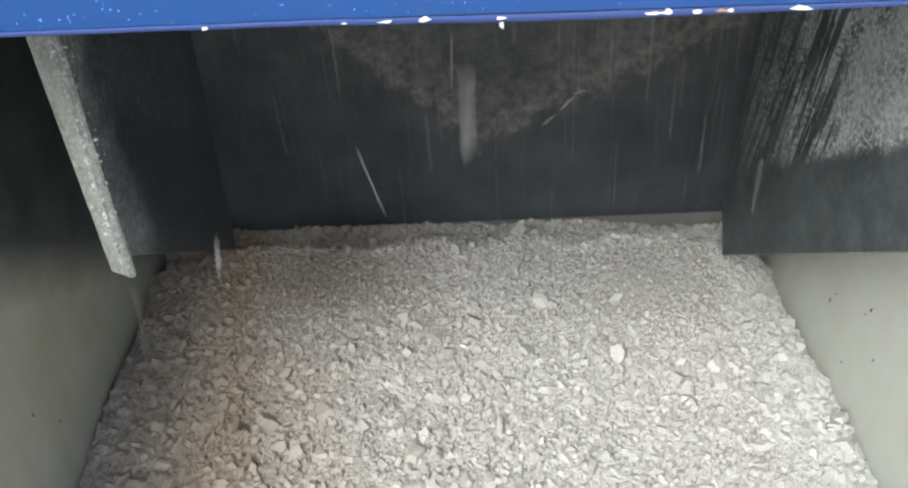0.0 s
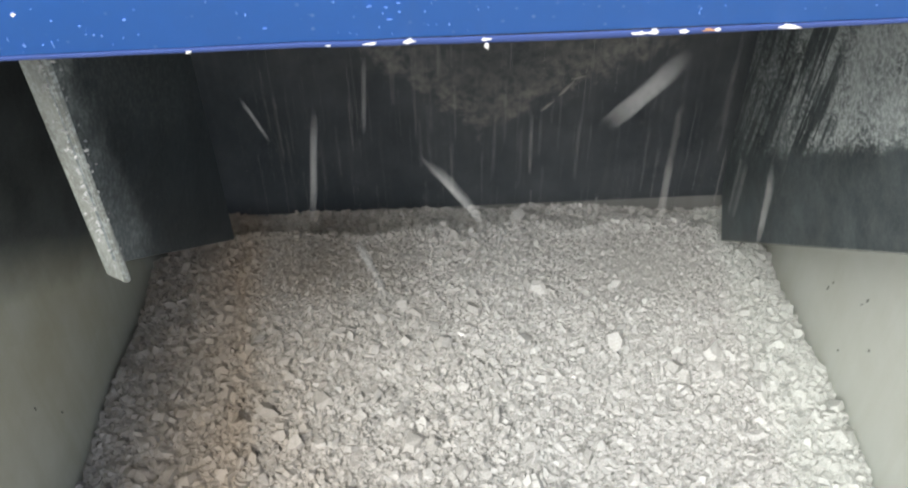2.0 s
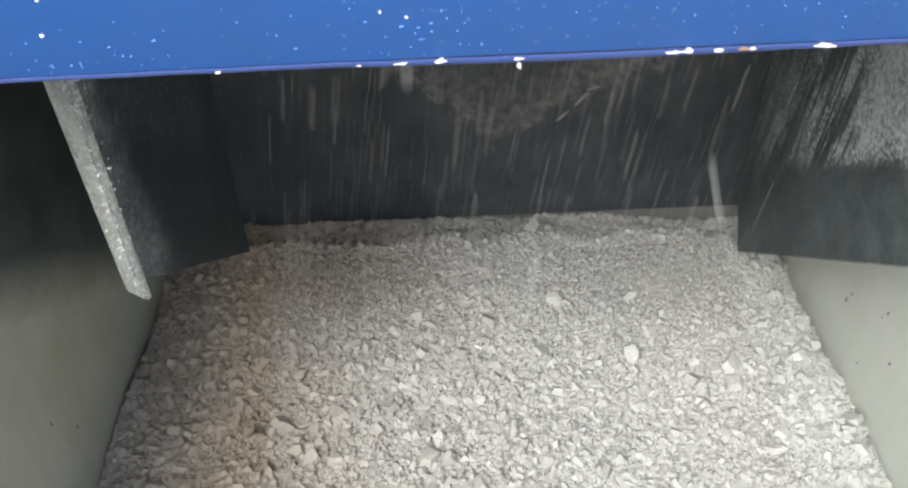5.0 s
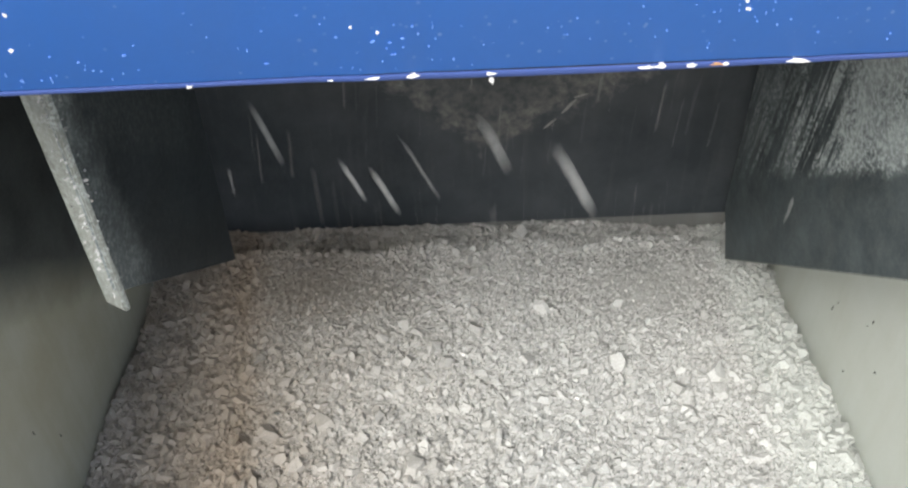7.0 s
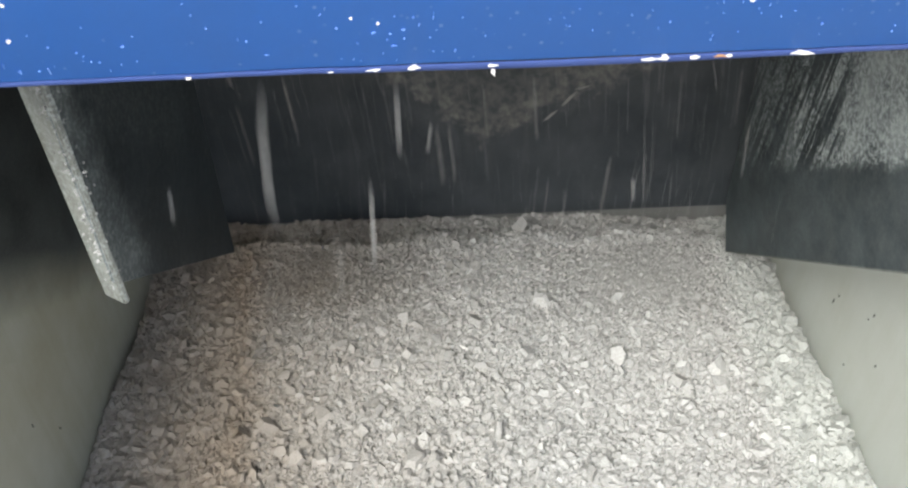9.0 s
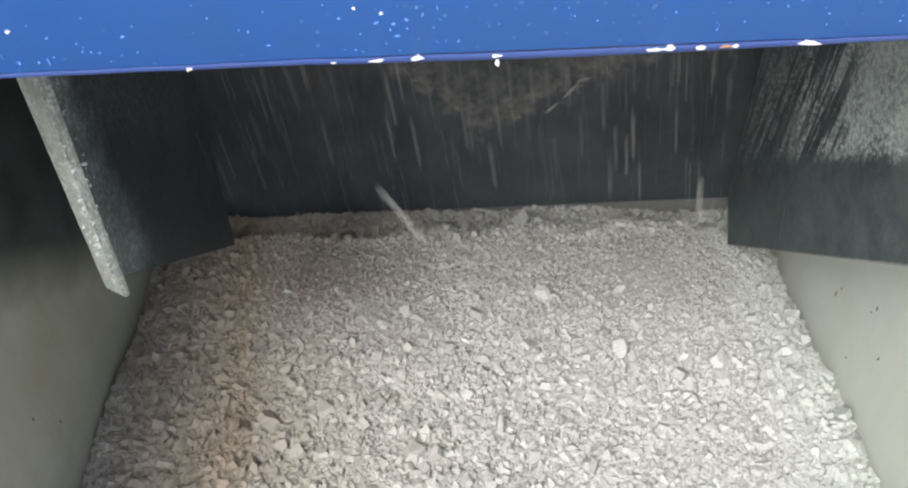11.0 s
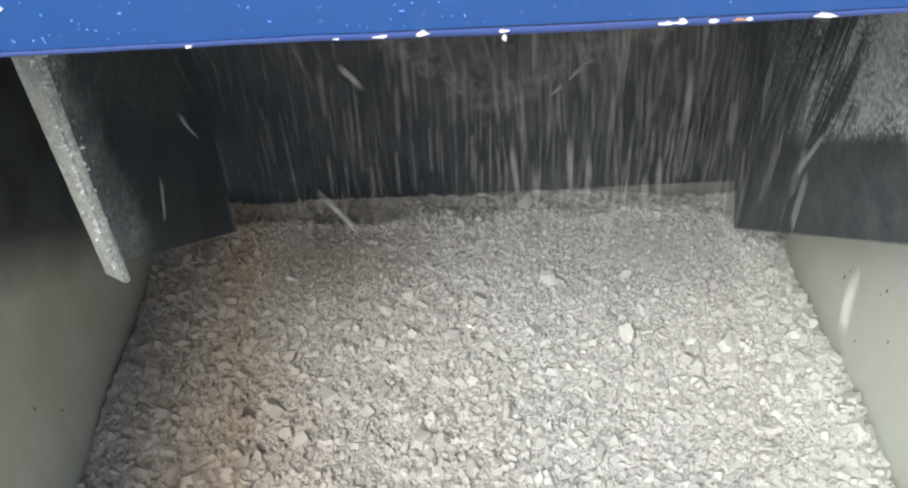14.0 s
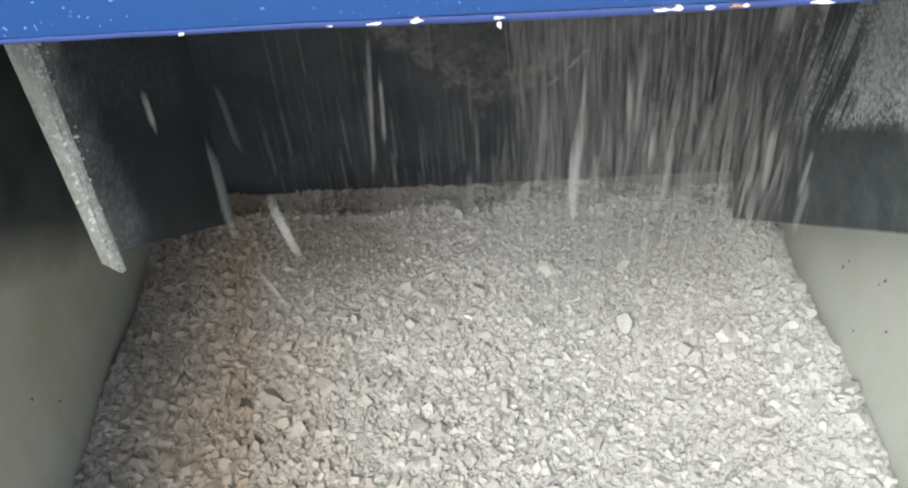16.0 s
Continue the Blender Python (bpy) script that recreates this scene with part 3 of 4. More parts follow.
# ---- falling material ----
fall_rng = random.Random(17)
SPLINTERS = []
for k in range(14):
    bm = bmesh.new()
    for _ in range(13):
        v = Vector((fall_rng.gauss(0, 1), fall_rng.gauss(0, 1), fall_rng.gauss(0, 1))).normalized() * fall_rng.uniform(0.7, 1.0)
        v *= 0.45 + 0.55 / max(abs(v.x), abs(v.y), abs(v.z))
        bm.verts.new((v.x * 0.5, v.y * 0.45, v.z * 0.48))
    res = bmesh.ops.convex_hull(bm, input=bm.verts)
    bmesh.ops.delete(bm, geom=[q for q in res["geom_interior"] if isinstance(q, bmesh.types.BMVert)], context="VERTS")
    bmesh.ops.recalc_face_normals(bm, faces=bm.faces)
    me = bpy.data.meshes.new("rubble_chip")
    bm.to_mesh(me)
    bm.free()
    me.materials.append(PALE_CHIP)
    SPLINTERS.append(me)

STEP, END = 1 / FPS, 16.0


def fall(t, x, y, z, vx, vz, wide, long, bury=0.7):
    """A chip that drops from the hopper, passes (x, y, z) at t with that speed, and comes to rest on the heap."""
    ob = tagged(new("rubble_chip", fall_rng.choice(SPLINTERS)), "pale grey rubble chip dropping from the hopper", "rubble chip", "falling rubble chips")
    ob.scale = (wide * 1.15, wide * 0.7, long * 0.75)
    lean = math.degrees(math.atan2(-vx, -vz))
    spin = fall_rng.uniform(-35, 35)
    wobble = fall_rng.uniform(-9, 9) if wide < 0.010 else fall_rng.choice((-1, 1)) * fall_rng.uniform(12, 26)
    path = []
    k0, k = round(t * FPS), round(t * FPS)

    def at(k):
        d = (k - k0) * STEP
        lo, hi = (-0.15, 0.485) if y < 1.0 else (-0.16, 0.50)
        lo, hi = min(lo, x), max(hi, x)
        if d >= 0:
            return min(max(x + vx * d, LEFT + 0.02), RIGHT - 0.02), z + vz * d - 4.9 * d * d
        up = -vz * min(-d, STEP) + 3.6 * max(0.0, -d - STEP)
        return min(max(x + vx * d, lo), hi), z + up

    while k > 0 and at(k)[1] < 1.32:
        k -= 1
    while k <= END * FPS:
        px_, pz_ = at(k)
        rest = heap_height(px_, y) - bury * wide
        if pz_ < rest + 0.3 * long and k > k0:
            path.append((k, pose(px_, y, rest, 0, lean + (70 if lean >= 0 else -70), 0) @ pose(0, 0, 0, 0, 0, spin)))
            break
        path.append((k, pose(px_, y, pz_, 0, lean + wobble * max(-4, k - k0), 0) @ pose(0, 0, 0, 0, 0, spin)))
        k += 1
    rows = [(k * STEP, m) for k, m in path]
    if rows[0][0] > 0:
        rows.insert(0, (0.0, rows[0][1]))
    if rows[-1][0] < END:
        rows.append((END, rows[-1][1]))
    walk(ob, rows)


def shower(t, count, rng, x0=-0.155, x1=0.48, size=0.0018, drift=None, near=0.84):
    """A loose sheet of fine grit that drops through the chute and sinks into the heap."""
    n = max(4, count)
    place = np.stack([rng.uniform(x0, x1, n), rng.uniform(near, 1.16, n), rng.uniform(-0.13, 0.13, n)], 1)
    sizes = np.exp(rng.normal(math.log(size), 0.62, n))
    rot = turns(rng, n, 0.15) @ np.array([[0, 0, 1], [0, 1, 0], [-2.2, 0, 0]])[None]
    ob = joined_chips("falling_grit", place, sizes, rot, rng, RUBBLE)
    tagged(ob, "thin shower of pale grit dropping through the chute", "grit", "falling grit", "stuff")
    k0 = round(t * FPS)
    sway, speed = rng.normal(0.05, 0.24), rng.uniform(2.9, 3.9)
    sway = sway if drift is None else drift
    rows = []
    for k in range(k0 - 9, k0 + 7):
        d = (k - k0) * STEP
        z = 0.70 - speed * d - 4.9 * d * d
        if k < 0 or k > END * FPS or z > 1.5:
            continue
        rows.append((k * STEP, pose(sway * d, 0, max(z, 0.20))))
        if z < 0.20:
            break
    if rows[0][0] > 0:
        rows.insert(0, (0.0, rows[0][1]))
    if rows[-1][0] < END:
        rows.append((END, rows[-1][1]))
    walk(ob, rows)


# how thick the rain of grit is, time by time
RAIN = ((0, 0.25), (0.5, 0.9), (1, 0.7), (1.5, 0.7), (2.1, 0.3), (2.5, 1.0), (3, 1.0), (3.5, 0.9), (4, 0.7), (5, 0.6), (6.5, 0.3), (7, 0.3), (7.5, 0.6), (8, 1.0), (8.5, 0.9), (9, 0.45),
        (10.5, 0.6), (11.5, 0.55), (12, 0.85), (12.5, 0.7), (13, 0.35), (13.5, 0.5), (14, 1.0), (14.5, 0.9), (15, 0.45), (15.5, 0.45), (16, 1.0))


def motions():
    fall(10.4, -0.149, 1.007, 0.60, 0.2, -3.1, 0.012, 0.021, -0.2)
    rng = np.random.default_rng(4)
    for i in range(146):
        t = i * 0.11 + 0.02
        amount = float(np.interp(t, [r[0] for r in RAIN], [r[1] for r in RAIN]))
        shower(t, int(1300 * amount ** 1.3), rng)
    for t in (0.50, 2.98, 7.93, 7.98, 8.03, 8.08, 8.52, 12.0, 14.52):
        shower(t, 150, rng, -0.13, 0.12, 0.0030, 1.05, 0.76)
        shower(t, 90, rng, -0.15, 0.05, 0.0028, 0.45, 0.76)
    for t in (0.32, 0.98, 13.97, 14.03, 15.82, 15.88):
        shower(t, 700, rng, 0.16, 0.49)
    for t in (15.93, 15.96, 15.99, 16.02, 16.05):
        shower(t, 2600, rng, 0.18, 0.50, 0.0015)
    for i in range(118):
        if i < 84:
            t = fall_rng.uniform(*((4.25, 6.35), (9.25, 11.35))[i % 2])
        else:
            t = 0.25 + 0.5 * fall_rng.choice((0, 1, 2, 3, 4, 5, 6, 7, 13, 14, 15, 16, 17, 23, 24, 25, 26, 27, 28, 29, 30)) + fall_rng.uniform(-0.1, 0.1)
        fall(t, fall_rng.uniform(-0.14, 0.46), fall_rng.uniform(0.80, 1.0), fall_rng.uniform(0.6, 0.85), fall_rng.gauss(0.3, 0.9), -fall_rng.uniform(2.6, 4.2), 0.004 + fall_rng.expovariate(330), fall_rng.uniform(0.022, 0.055))
    fall(0.0, 0.015, 0.820, 0.776, 0.99, -3.65, 0.0036, 0.044)
    fall(0.0, 0.118, 0.900, 0.800, 0.0, -5.00, 0.0200, 0.060)
    fall(0.0, 0.101, 0.873, 0.882, -0.03, -2.68, 0.0029, 0.031)
    fall(0.0, -0.156, 0.803, 0.692, -0.23, -1.89, 0.0065, 0.034)
    fall(0.0, -0.300, 0.883, 0.514, -0.42, -2.86, 0.0094, 0.052)
    fall(0.0, 0.106, 0.886, 0.595, -0.01, -2.21, 0.0057, 0.026)
    fall(0.5, -0.051, 0.791, 0.909, 0.88, -2.92, 0.0054, 0.055)
    fall(0.5, -0.109, 0.782, 0.855, 0.90, -2.87, 0.0040, 0.035)
    fall(0.5, 0.213, 0.922, 0.689, -0.24, -3.88, 0.0069, 0.070)
    fall(0.5, 0.022, 0.824, 0.929, 0.53, -1.10, 0.0066, 0.022)
    fall(0.5, 0.273, 0.820, 0.809, -1.06, -1.70, 0.0060, 0.036)
    fall(0.5, 0.381, 0.949, 0.664, 0.30, -3.61, 0.0088, 0.065)
    fall(0.5, -0.074, 0.860, 0.772, -0.57, -5.74, 0.0044, 0.068)
    fall(0.5, 0.395, 0.922, 0.742, -0.10, -2.17, 0.0062, 0.026)
    fall(1.0, -0.120, 0.861, 0.858, 1.08, -3.64, 0.0054, 0.044)
    fall(1.0, 0.056, 0.889, 0.798, 1.45, -2.37, 0.0063, 0.050)
    fall(1.0, 0.122, 0.806, 0.768, 0.92, -2.07, 0.0060, 0.041)
    fall(1.0, 0.214, 0.888, 0.688, 0.76, -1.87, 0.0061, 0.024)
    fall(1.0, 0.409, 0.928, 0.712, -0.10, -4.73, 0.0064, 0.055)
    fall(1.0, -0.155, 0.749, 0.766, 0.35, -4.74, 0.0041, 0.056)
    fall(1.0, 0.426, 0.906, 0.801, 0.16, -3.41, 0.0067, 0.062)
    fall(1.5, -0.059, 0.894, 0.757, -0.64, -5.54, 0.0052, 0.065)
    fall(1.5, -0.065, 0.791, 0.830, 0.51, -2.99, 0.0057, 0.055)
    fall(1.5, 0.050, 0.909, 0.585, -0.18, -4.60, 0.0065, 0.054)
    fall(1.5, 0.289, 0.880, 0.757, -0.59, -1.65, 0.0078, 0.032)
    fall(1.5, 0.358, 0.831, 0.774, -0.36, -2.47, 0.0076, 0.045)
    fall(1.5, 0.207, 0.785, 0.791, 0.35, -2.78, 0.0058, 0.051)
    fall(1.5, 0.062, 0.927, 0.772, -0.34, -6.08, 0.0052, 0.071)
    fall(2.0, 0.112, 0.860, 0.719, 2.31, -3.52, 0.0142, 0.086)
    fall(2.0, -0.053, 0.902, 0.723, -0.64, -5.02, 0.0094, 0.091)
    fall(2.0, -0.001, 0.929, 0.538, 1.02, -3.09, 0.0121, 0.067)
    fall(2.0, 0.317, 0.901, 0.824, -2.48, -2.71, 0.0218, 0.075)
    fall(2.0, 0.498, 0.937, 0.621, 0.28, -4.01, 0.0107, 0.073)
    fall(2.0, -0.095, 0.847, 0.836, 0.80, -2.04, 0.0036, 0.026)
    fall(2.0, 0.011, 0.916, 0.818, -0.31, -3.73, 0.0051, 0.044)
    fall(2.5, -0.114, 0.856, 0.665, -0.48, -4.53, 0.0081, 0.082)
    fall(2.5, -0.036, 0.939, 0.811, -0.25, -3.37, 0.0059, 0.040)
    fall(2.5, 0.022, 0.929, 0.726, -0.16, -5.06, 0.0054, 0.059)
    fall(2.5, -0.151, 0.757, 0.911, 0.55, -1.71, 0.0043, 0.021)
    fall(2.5, -0.142, 0.603, 0.938, -1.00, -2.55, 0.0055, 0.049)
    fall(2.5, 0.331, 0.817, 0.887, -0.89, -2.51, 0.0052, 0.031)
    fall(2.5, 0.068, 0.944, 0.724, -0.66, -2.11, 0.0048, 0.026)
    fall(3.0, -0.111, 0.854, 0.873, -0.27, -1.57, 0.0054, 0.019)
    fall(3.0, 0.070, 0.887, 0.710, 0.02, -3.47, 0.0059, 0.041)
    fall(3.0, -0.057, 0.831, 0.738, 0.25, -2.13, 0.0063, 0.039)
    fall(3.0, 0.028, 0.866, 0.787, 0.80, -2.40, 0.0050, 0.030)
    fall(3.0, -0.154, 0.646, 0.872, 0.46, -2.77, 0.0040, 0.033)
    fall(3.0, 0.299, 0.840, 0.761, -0.73, -1.81, 0.0057, 0.023)
    fall(3.0, 0.280, 0.879, 0.593, -0.63, -2.38, 0.0143, 0.050)
    fall(3.0, 0.049, 0.879, 0.692, -0.10, -2.19, 0.0053, 0.026)
    fall(3.5, -0.212, 0.854, 0.572, -0.48, -6.18, 0.0160, 0.127)
    fall(3.5, 0.053, 0.896, 0.773, 0.63, -4.47, 0.0115, 0.093)
    fall(3.5, 0.270, 0.938, 0.789, 0.30, -3.92, 0.0080, 0.071)
    fall(3.5, 0.328, 0.926, 0.729, 0.90, -4.89, 0.0062, 0.058)
    fall(3.5, 0.002, 0.948, 0.812, -0.04, -2.06, 0.0052, 0.024)
    fall(3.5, 0.027, 0.894, 0.837, 0.79, -2.27, 0.0037, 0.028)
    fall(4.0, -0.152, 0.668, 0.925, 0.35, -1.55, 0.0108, 0.033)
    fall(4.0, 0.170, 0.926, 0.744, -0.38, -5.08, 0.0060, 0.060)
    fall(4.0, 0.144, 0.944, 0.704, -1.56, -1.63, 0.0062, 0.026)
    fall(4.0, -0.158, 0.934, 0.677, 0.39, -2.81, 0.0043, 0.033)
    fall(4.0, 0.296, 0.877, 0.863, -0.50, -1.22, 0.0073, 0.024)
    fall(4.0, -0.157, 0.761, 0.776, 0.32, -2.85, 0.0047, 0.034)
    fall(4.0, -0.155, 0.676, 0.805, -0.37, -3.66, 0.0043, 0.043)
    fall(6.5, -0.122, 0.921, 0.721, -0.32, -5.48, 0.0082, 0.099)
    fall(6.5, -0.062, 0.878, 0.839, 1.28, -2.95, 0.0086, 0.058)
    fall(6.5, 0.032, 0.828, 0.822, 1.44, -2.94, 0.0059, 0.059)
    fall(6.5, 0.104, 0.791, 0.815, 0.41, -3.00, 0.0137, 0.062)
    fall(6.5, -0.015, 0.925, 0.821, -0.16, -1.70, 0.0115, 0.035)
    fall(6.5, 0.344, 0.948, 0.541, -1.54, -2.49, 0.0124, 0.060)
    fall(6.5, 0.322, 0.795, 0.849, -0.75, -2.10, 0.0041, 0.026)
    fall(7.0, 0.151, 0.916, 0.776, 1.11, -2.57, 0.0143, 0.057)
    fall(7.0, 0.235, 0.850, 0.770, 1.54, -3.16, 0.0137, 0.072)
    fall(7.0, 0.034, 0.806, 0.806, 0.88, -2.20, 0.0076, 0.043)
    fall(7.0, 0.001, 0.830, 0.799, 0.78, -1.98, 0.0060, 0.038)
    fall(7.0, -0.098, 0.911, 0.801, 0.83, -2.76, 0.0078, 0.052)
    fall(7.0, 0.066, 0.928, 0.736, 1.57, -3.45, 0.0060, 0.044)
    fall(7.0, -0.111, 0.788, 0.836, 0.01, -1.51, 0.0035, 0.018)
    fall(7.0, 0.489, 0.884, 0.697, -0.25, -1.67, 0.0050, 0.020)
    fall(7.5, 0.228, 0.788, 0.869, 0.03, -3.67, 0.0061, 0.066)
    fall(7.5, 0.029, 0.902, 0.725, 0.01, -3.74, 0.0060, 0.044)
    fall(7.5, -0.102, 0.836, 0.760, 1.49, -2.15, 0.0044, 0.031)
    fall(7.5, -0.052, 0.930, 0.808, 0.63, -2.81, 0.0059, 0.034)
    fall(7.5, -0.123, 0.947, 0.771, -0.56, -4.62, 0.0048, 0.055)
    fall(7.5, 0.049, 0.866, 0.845, -0.55, -1.63, 0.0048, 0.020)
    fall(7.5, 0.057, 0.950, 0.756, -0.19, -4.09, 0.0047, 0.048)
    fall(8.0, -0.167, 0.833, 0.591, 0.72, -4.56, 0.0183, 0.095)
    fall(8.0, 0.003, 0.793, 0.866, -0.34, -5.43, 0.0050, 0.064)
    fall(8.0, -0.112, 0.882, 0.749, -0.00, -3.92, 0.0059, 0.046)
    fall(8.0, 0.064, 0.785, 0.821, 1.09, -2.13, 0.0057, 0.043)
    fall(8.0, -0.082, 0.814, 0.899, 1.09, -1.39, 0.0067, 0.032)
    fall(8.0, -0.155, 0.669, 0.939, 0.43, -2.13, 0.0044, 0.026)
    fall(8.0, 0.361, 0.884, 0.812, 0.40, -3.60, 0.0083, 0.065)
    fall(8.0, -0.046, 0.807, 0.749, 0.44, -2.19, 0.0049, 0.026)
    fall(8.0, 0.117, 0.787, 0.887, 0.95, -1.71, 0.0065, 0.035)
    fall(8.5, 0.035, 0.928, 0.689, 1.45, -3.54, 0.0138, 0.078)
    fall(8.5, -0.092, 0.833, 0.894, 1.31, -1.13, 0.0173, 0.036)
    fall(8.5, -0.141, 0.943, 0.593, 1.00, -3.50, 0.0060, 0.043)
    fall(8.5, -0.043, 0.932, 0.704, 0.17, -2.11, 0.0069, 0.038)
    fall(8.5, -0.052, 0.844, 0.725, -0.42, -4.18, 0.0058, 0.049)
    fall(8.5, 0.029, 0.858, 0.828, -0.14, -2.09, 0.0042, 0.025)
    fall(8.5, 0.088, 0.868, 0.788, 0.65, -2.54, 0.0056, 0.031)
    fall(9.0, -0.100, 0.889, 0.766, -0.41, -6.03, 0.0130, 0.124)
    fall(9.0, 0.047, 0.881, 0.824, -0.04, -3.20, 0.0074, 0.058)
    fall(9.0, 0.011, 0.875, 0.681, -0.17, -4.59, 0.0067, 0.083)
    fall(9.0, 0.079, 0.885, 0.801, -0.22, -1.75, 0.0056, 0.021)
    fall(9.0, -0.158, 0.740, 0.837, -0.22, -1.89, 0.0045, 0.022)
    fall(9.0, 0.301, 0.866, 0.736, 0.17, -1.44, 0.0046, 0.017)
    fall(11.5, 0.027, 0.853, 0.800, -0.28, -4.73, 0.0110, 0.097)
    fall(11.5, -0.059, 0.902, 0.708, -0.03, -5.23, 0.0074, 0.094)
    fall(11.5, 0.274, 0.820, 0.893, 0.11, -1.56, 0.0091, 0.032)
    fall(11.5, -0.321, 0.771, 0.676, -1.08, -5.78, 0.0054, 0.069)
    fall(11.5, -0.121, 0.946, 0.677, -0.63, -4.98, 0.0057, 0.059)
    fall(11.5, -0.159, 0.869, 0.773, 0.02, -1.95, 0.0052, 0.023)
    fall(12.0, -0.108, 0.873, 0.701, -0.71, -2.75, 0.0227, 0.058)
    fall(12.0, 0.275, 0.782, 0.912, -1.40, -1.71, 0.0087, 0.045)
    fall(12.0, 0.424, 0.851, 0.704, 0.18, -3.27, 0.0081, 0.059)
    fall(12.0, -0.152, 0.799, 0.912, 0.77, -1.45, 0.0050, 0.019)
    fall(12.0, 0.017, 0.783, 0.899, -0.26, -1.20, 0.0048, 0.014)
    fall(12.0, -0.153, 0.665, 0.898, 0.28, -2.13, 0.0030, 0.025)
    fall(12.0, 0.269, 0.887, 0.733, -0.76, -2.18, 0.0059, 0.027)
    fall(12.5, -0.279, 0.790, 0.589, -0.73, -5.24, 0.0113, 0.109)
    fall(12.5, -0.069, 0.887, 0.755, 0.54, -2.86, 0.0052, 0.034)
    fall(12.5, -0.038, 0.859, 0.585, -0.09, -4.32, 0.0099, 0.078)
    fall(12.5, 0.181, 0.875, 0.499, 0.77, -1.63, 0.0105, 0.032)
    fall(12.5, -0.155, 0.780, 0.756, 0.29, -2.43, 0.0043, 0.029)
    fall(12.5, 0.351, 0.900, 0.764, -0.48, -3.00, 0.0047, 0.036)
    fall(13.0, 0.040, 0.905, 0.792, 0.38, -1.50, 0.0102, 0.032)
    fall(13.0, -0.144, 0.784, 0.731, -0.26, -3.20, 0.0124, 0.066)
    fall(13.0, -0.135, 0.790, 0.745, -0.33, -5.97, 0.0055, 0.070)
    fall(13.0, -0.121, 0.895, 0.763, -0.57, -5.28, 0.0046, 0.062)
    fall(13.0, 0.136, 0.944, 0.671, 0.67, -1.40, 0.0049, 0.018)
    fall(13.5, -0.077, 0.823, 0.883, 1.92, -2.31, 0.0137, 0.062)
    fall(13.5, -0.006, 0.858, 0.805, 1.65, -3.43, 0.0055, 0.045)
    fall(13.5, -0.212, 0.881, 0.552, -0.61, -4.35, 0.0060, 0.051)
    fall(13.5, -0.143, 0.774, 0.768, 1.55, -1.53, 0.0054, 0.026)
    fall(13.5, 0.172, 0.842, 0.803, -0.10, -4.20, 0.0042, 0.049)
    fall(13.5, 0.118, 0.833, 0.774, 1.03, -2.82, 0.0049, 0.035)
    fall(13.5, 0.292, 0.843, 0.889, -0.50, -1.14, 0.0094, 0.026)
    fall(14.0, -0.033, 0.881, 0.663, 1.53, -2.67, 0.0068, 0.055)
    fall(14.0, -0.159, 0.711, 0.845, -0.30, -2.06, 0.0038, 0.024)
    fall(14.0, 0.470, 0.844, 0.765, -0.69, -2.33, 0.0053, 0.028)
    fall(14.0, -0.007, 0.911, 0.829, 0.84, -1.30, 0.0076, 0.028)
    fall(14.0, -0.147, 0.785, 0.868, 0.93, -1.30, 0.0045, 0.019)
    fall(14.0, 0.493, 0.717, 0.665, 0.43, -3.48, 0.0105, 0.072)
    fall(14.0, 0.230, 0.905, 0.700, 0.22, -3.28, 0.0061, 0.038)
    fall(14.5, 0.072, 0.833, 0.818, 1.15, -3.25, 0.0071, 0.062)
    fall(14.5, 0.097, 0.818, 0.817, 1.31, -2.53, 0.0105, 0.058)
    fall(14.5, -0.052, 0.917, 0.638, -0.31, -4.48, 0.0170, 0.092)
    fall(14.5, -0.138, 0.821, 0.790, 0.04, -2.40, 0.0080, 0.043)
    fall(14.5, -0.011, 0.812, 0.815, 1.40, -2.48, 0.0047, 0.033)
    fall(14.5, -0.135, 0.854, 0.839, 0.81, -1.94, 0.0061, 0.038)
    fall(14.5, 0.229, 0.899, 0.728, 0.58, -3.01, 0.0053, 0.036)
    fall(14.5, -0.153, 0.797, 0.758, 0.28, -2.72, 0.0055, 0.032)
    fall(14.5, -0.154, 0.775, 0.892, 0.55, -1.84, 0.0061, 0.035)
    fall(15.0, -0.114, 0.837, 0.796, 1.45, -3.74, 0.0074, 0.072)
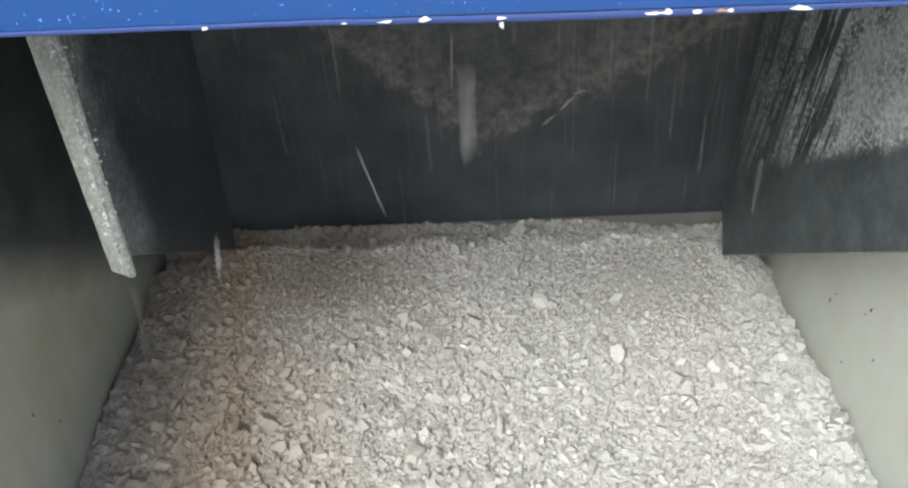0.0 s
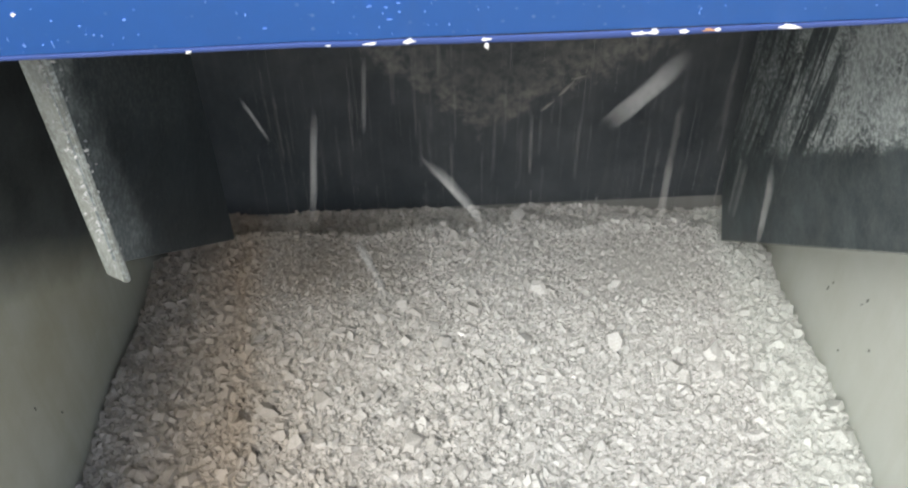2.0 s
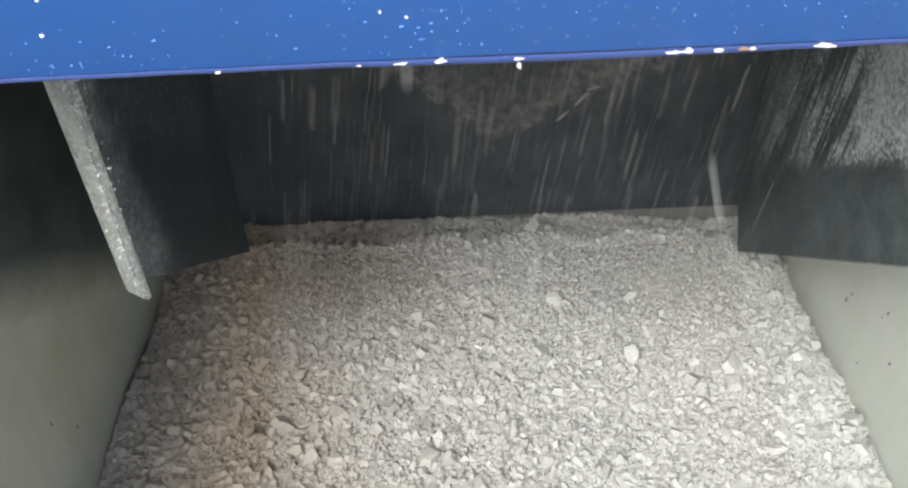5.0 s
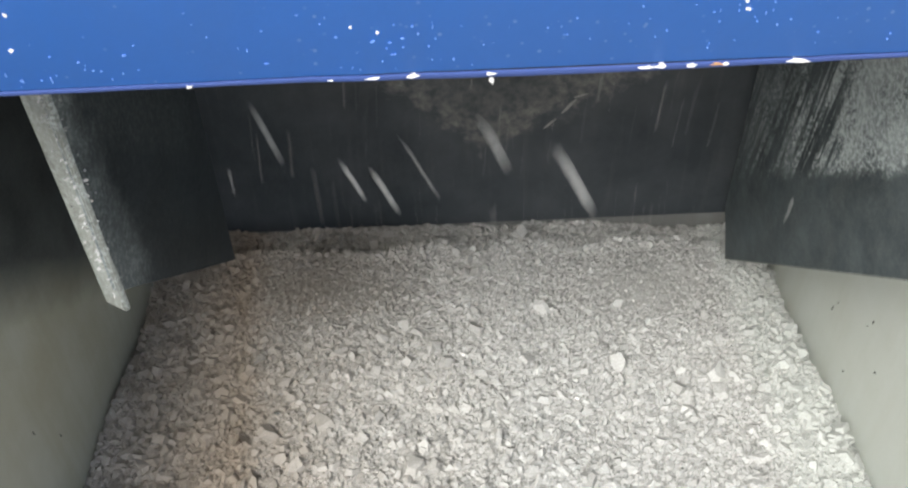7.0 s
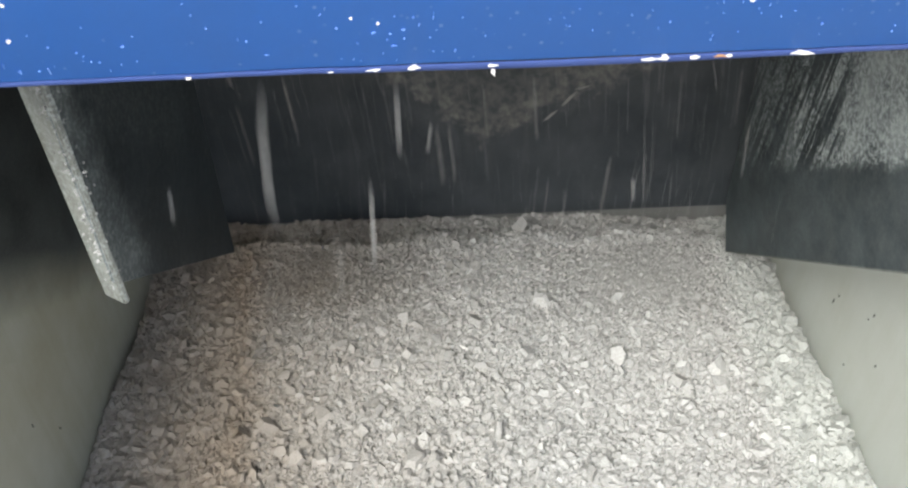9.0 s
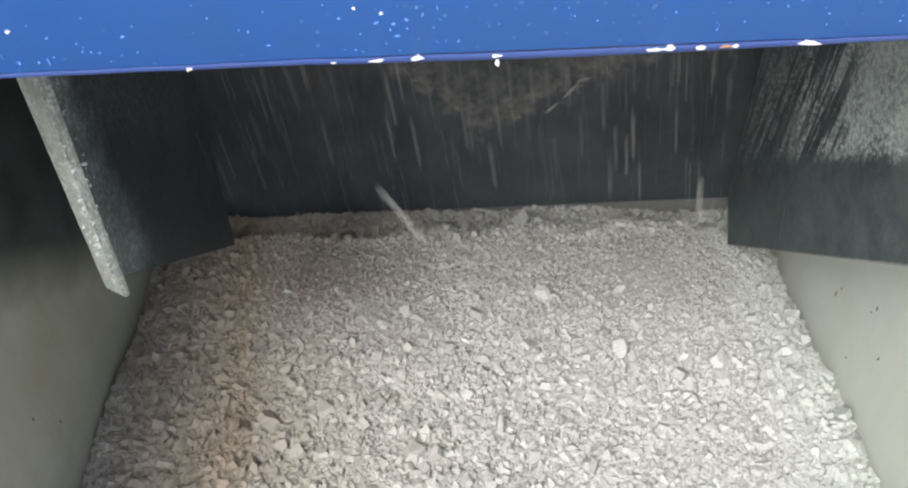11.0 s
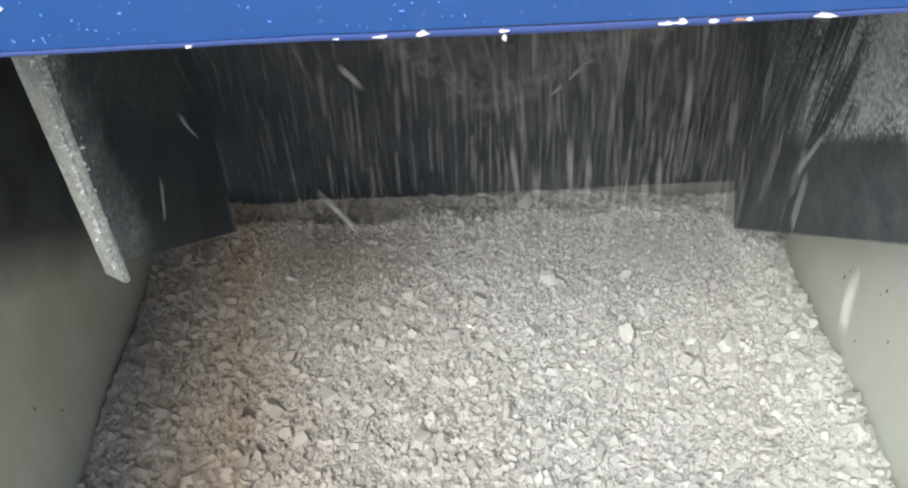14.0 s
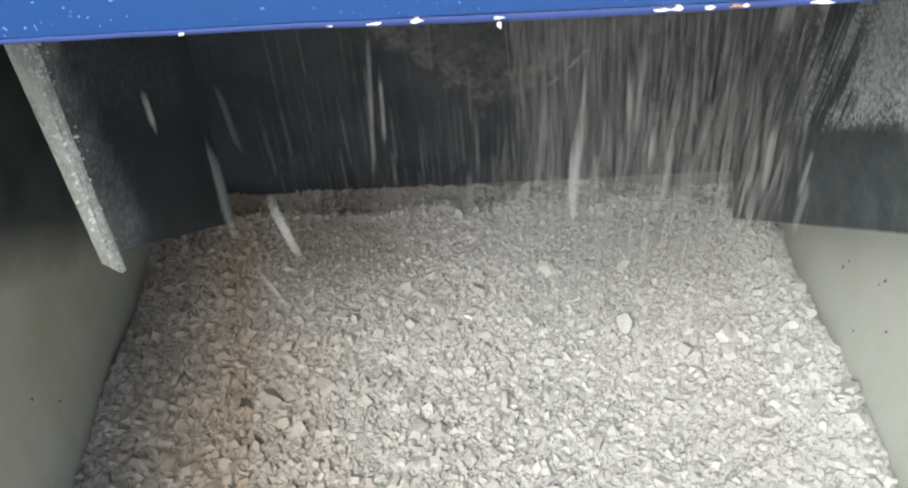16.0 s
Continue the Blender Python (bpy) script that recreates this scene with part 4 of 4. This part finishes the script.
    fall(15.0, -0.151, 0.862, 0.595, 0.85, -4.92, 0.0114, 0.102)
    fall(15.0, 0.214, 0.855, 0.725, 1.71, -3.61, 0.0090, 0.072)
    fall(15.0, -0.003, 0.925, 0.820, 0.78, -1.45, 0.0102, 0.034)
    fall(15.0, 0.478, 0.809, 0.703, 1.15, -2.46, 0.0094, 0.049)
    fall(15.0, -0.190, 0.717, 0.576, -0.46, -5.71, 0.0067, 0.103)
    fall(15.0, -0.151, 0.651, 0.898, -0.45, -3.47, 0.0054, 0.063)
    fall(15.0, 0.154, 0.930, 0.678, 0.94, -2.23, 0.0063, 0.028)
    fall(15.0, 0.307, 0.857, 0.785, 0.99, -2.33, 0.0057, 0.030)
    fall(15.5, -0.036, 0.818, 0.850, 0.10, -1.74, 0.0092, 0.036)
    fall(15.5, -0.011, 0.801, 0.866, 0.62, -1.41, 0.0050, 0.018)
    fall(15.5, 0.028, 0.870, 0.751, 0.65, -2.46, 0.0051, 0.030)
    fall(15.5, -0.158, 0.752, 0.933, 0.34, -1.35, 0.0048, 0.016)
    fall(15.5, -0.141, 0.917, 0.593, 0.44, -2.66, 0.0066, 0.032)
    fall(16.0, -0.154, 0.863, 0.702, 0.47, -4.89, 0.0107, 0.101)
    fall(16.0, -0.081, 0.811, 0.691, 0.72, -3.28, 0.0115, 0.069)
    fall(16.0, 0.225, 0.827, 0.737, 0.03, -4.33, 0.0125, 0.089)
    fall(16.0, 0.326, 0.917, 0.701, 0.06, -2.45, 0.0069, 0.044)
    fall(16.0, -0.161, 0.749, 0.895, 0.16, -1.90, 0.0054, 0.034)
    fall(16.0, -0.143, 0.917, 0.759, 1.26, -3.54, 0.0060, 0.044)
    fall(16.0, -0.114, 0.839, 0.567, 0.87, -2.82, 0.0100, 0.053)
    fall(16.0, 0.024, 0.802, 0.858, -0.28, -5.82, 0.0051, 0.068)
    fall(16.0, 0.032, 0.830, 0.831, -0.03, -3.20, 0.0047, 0.038)
    fall(16.0, 0.503, 0.895, 0.671, 0.02, -2.85, 0.0058, 0.033)


motions()
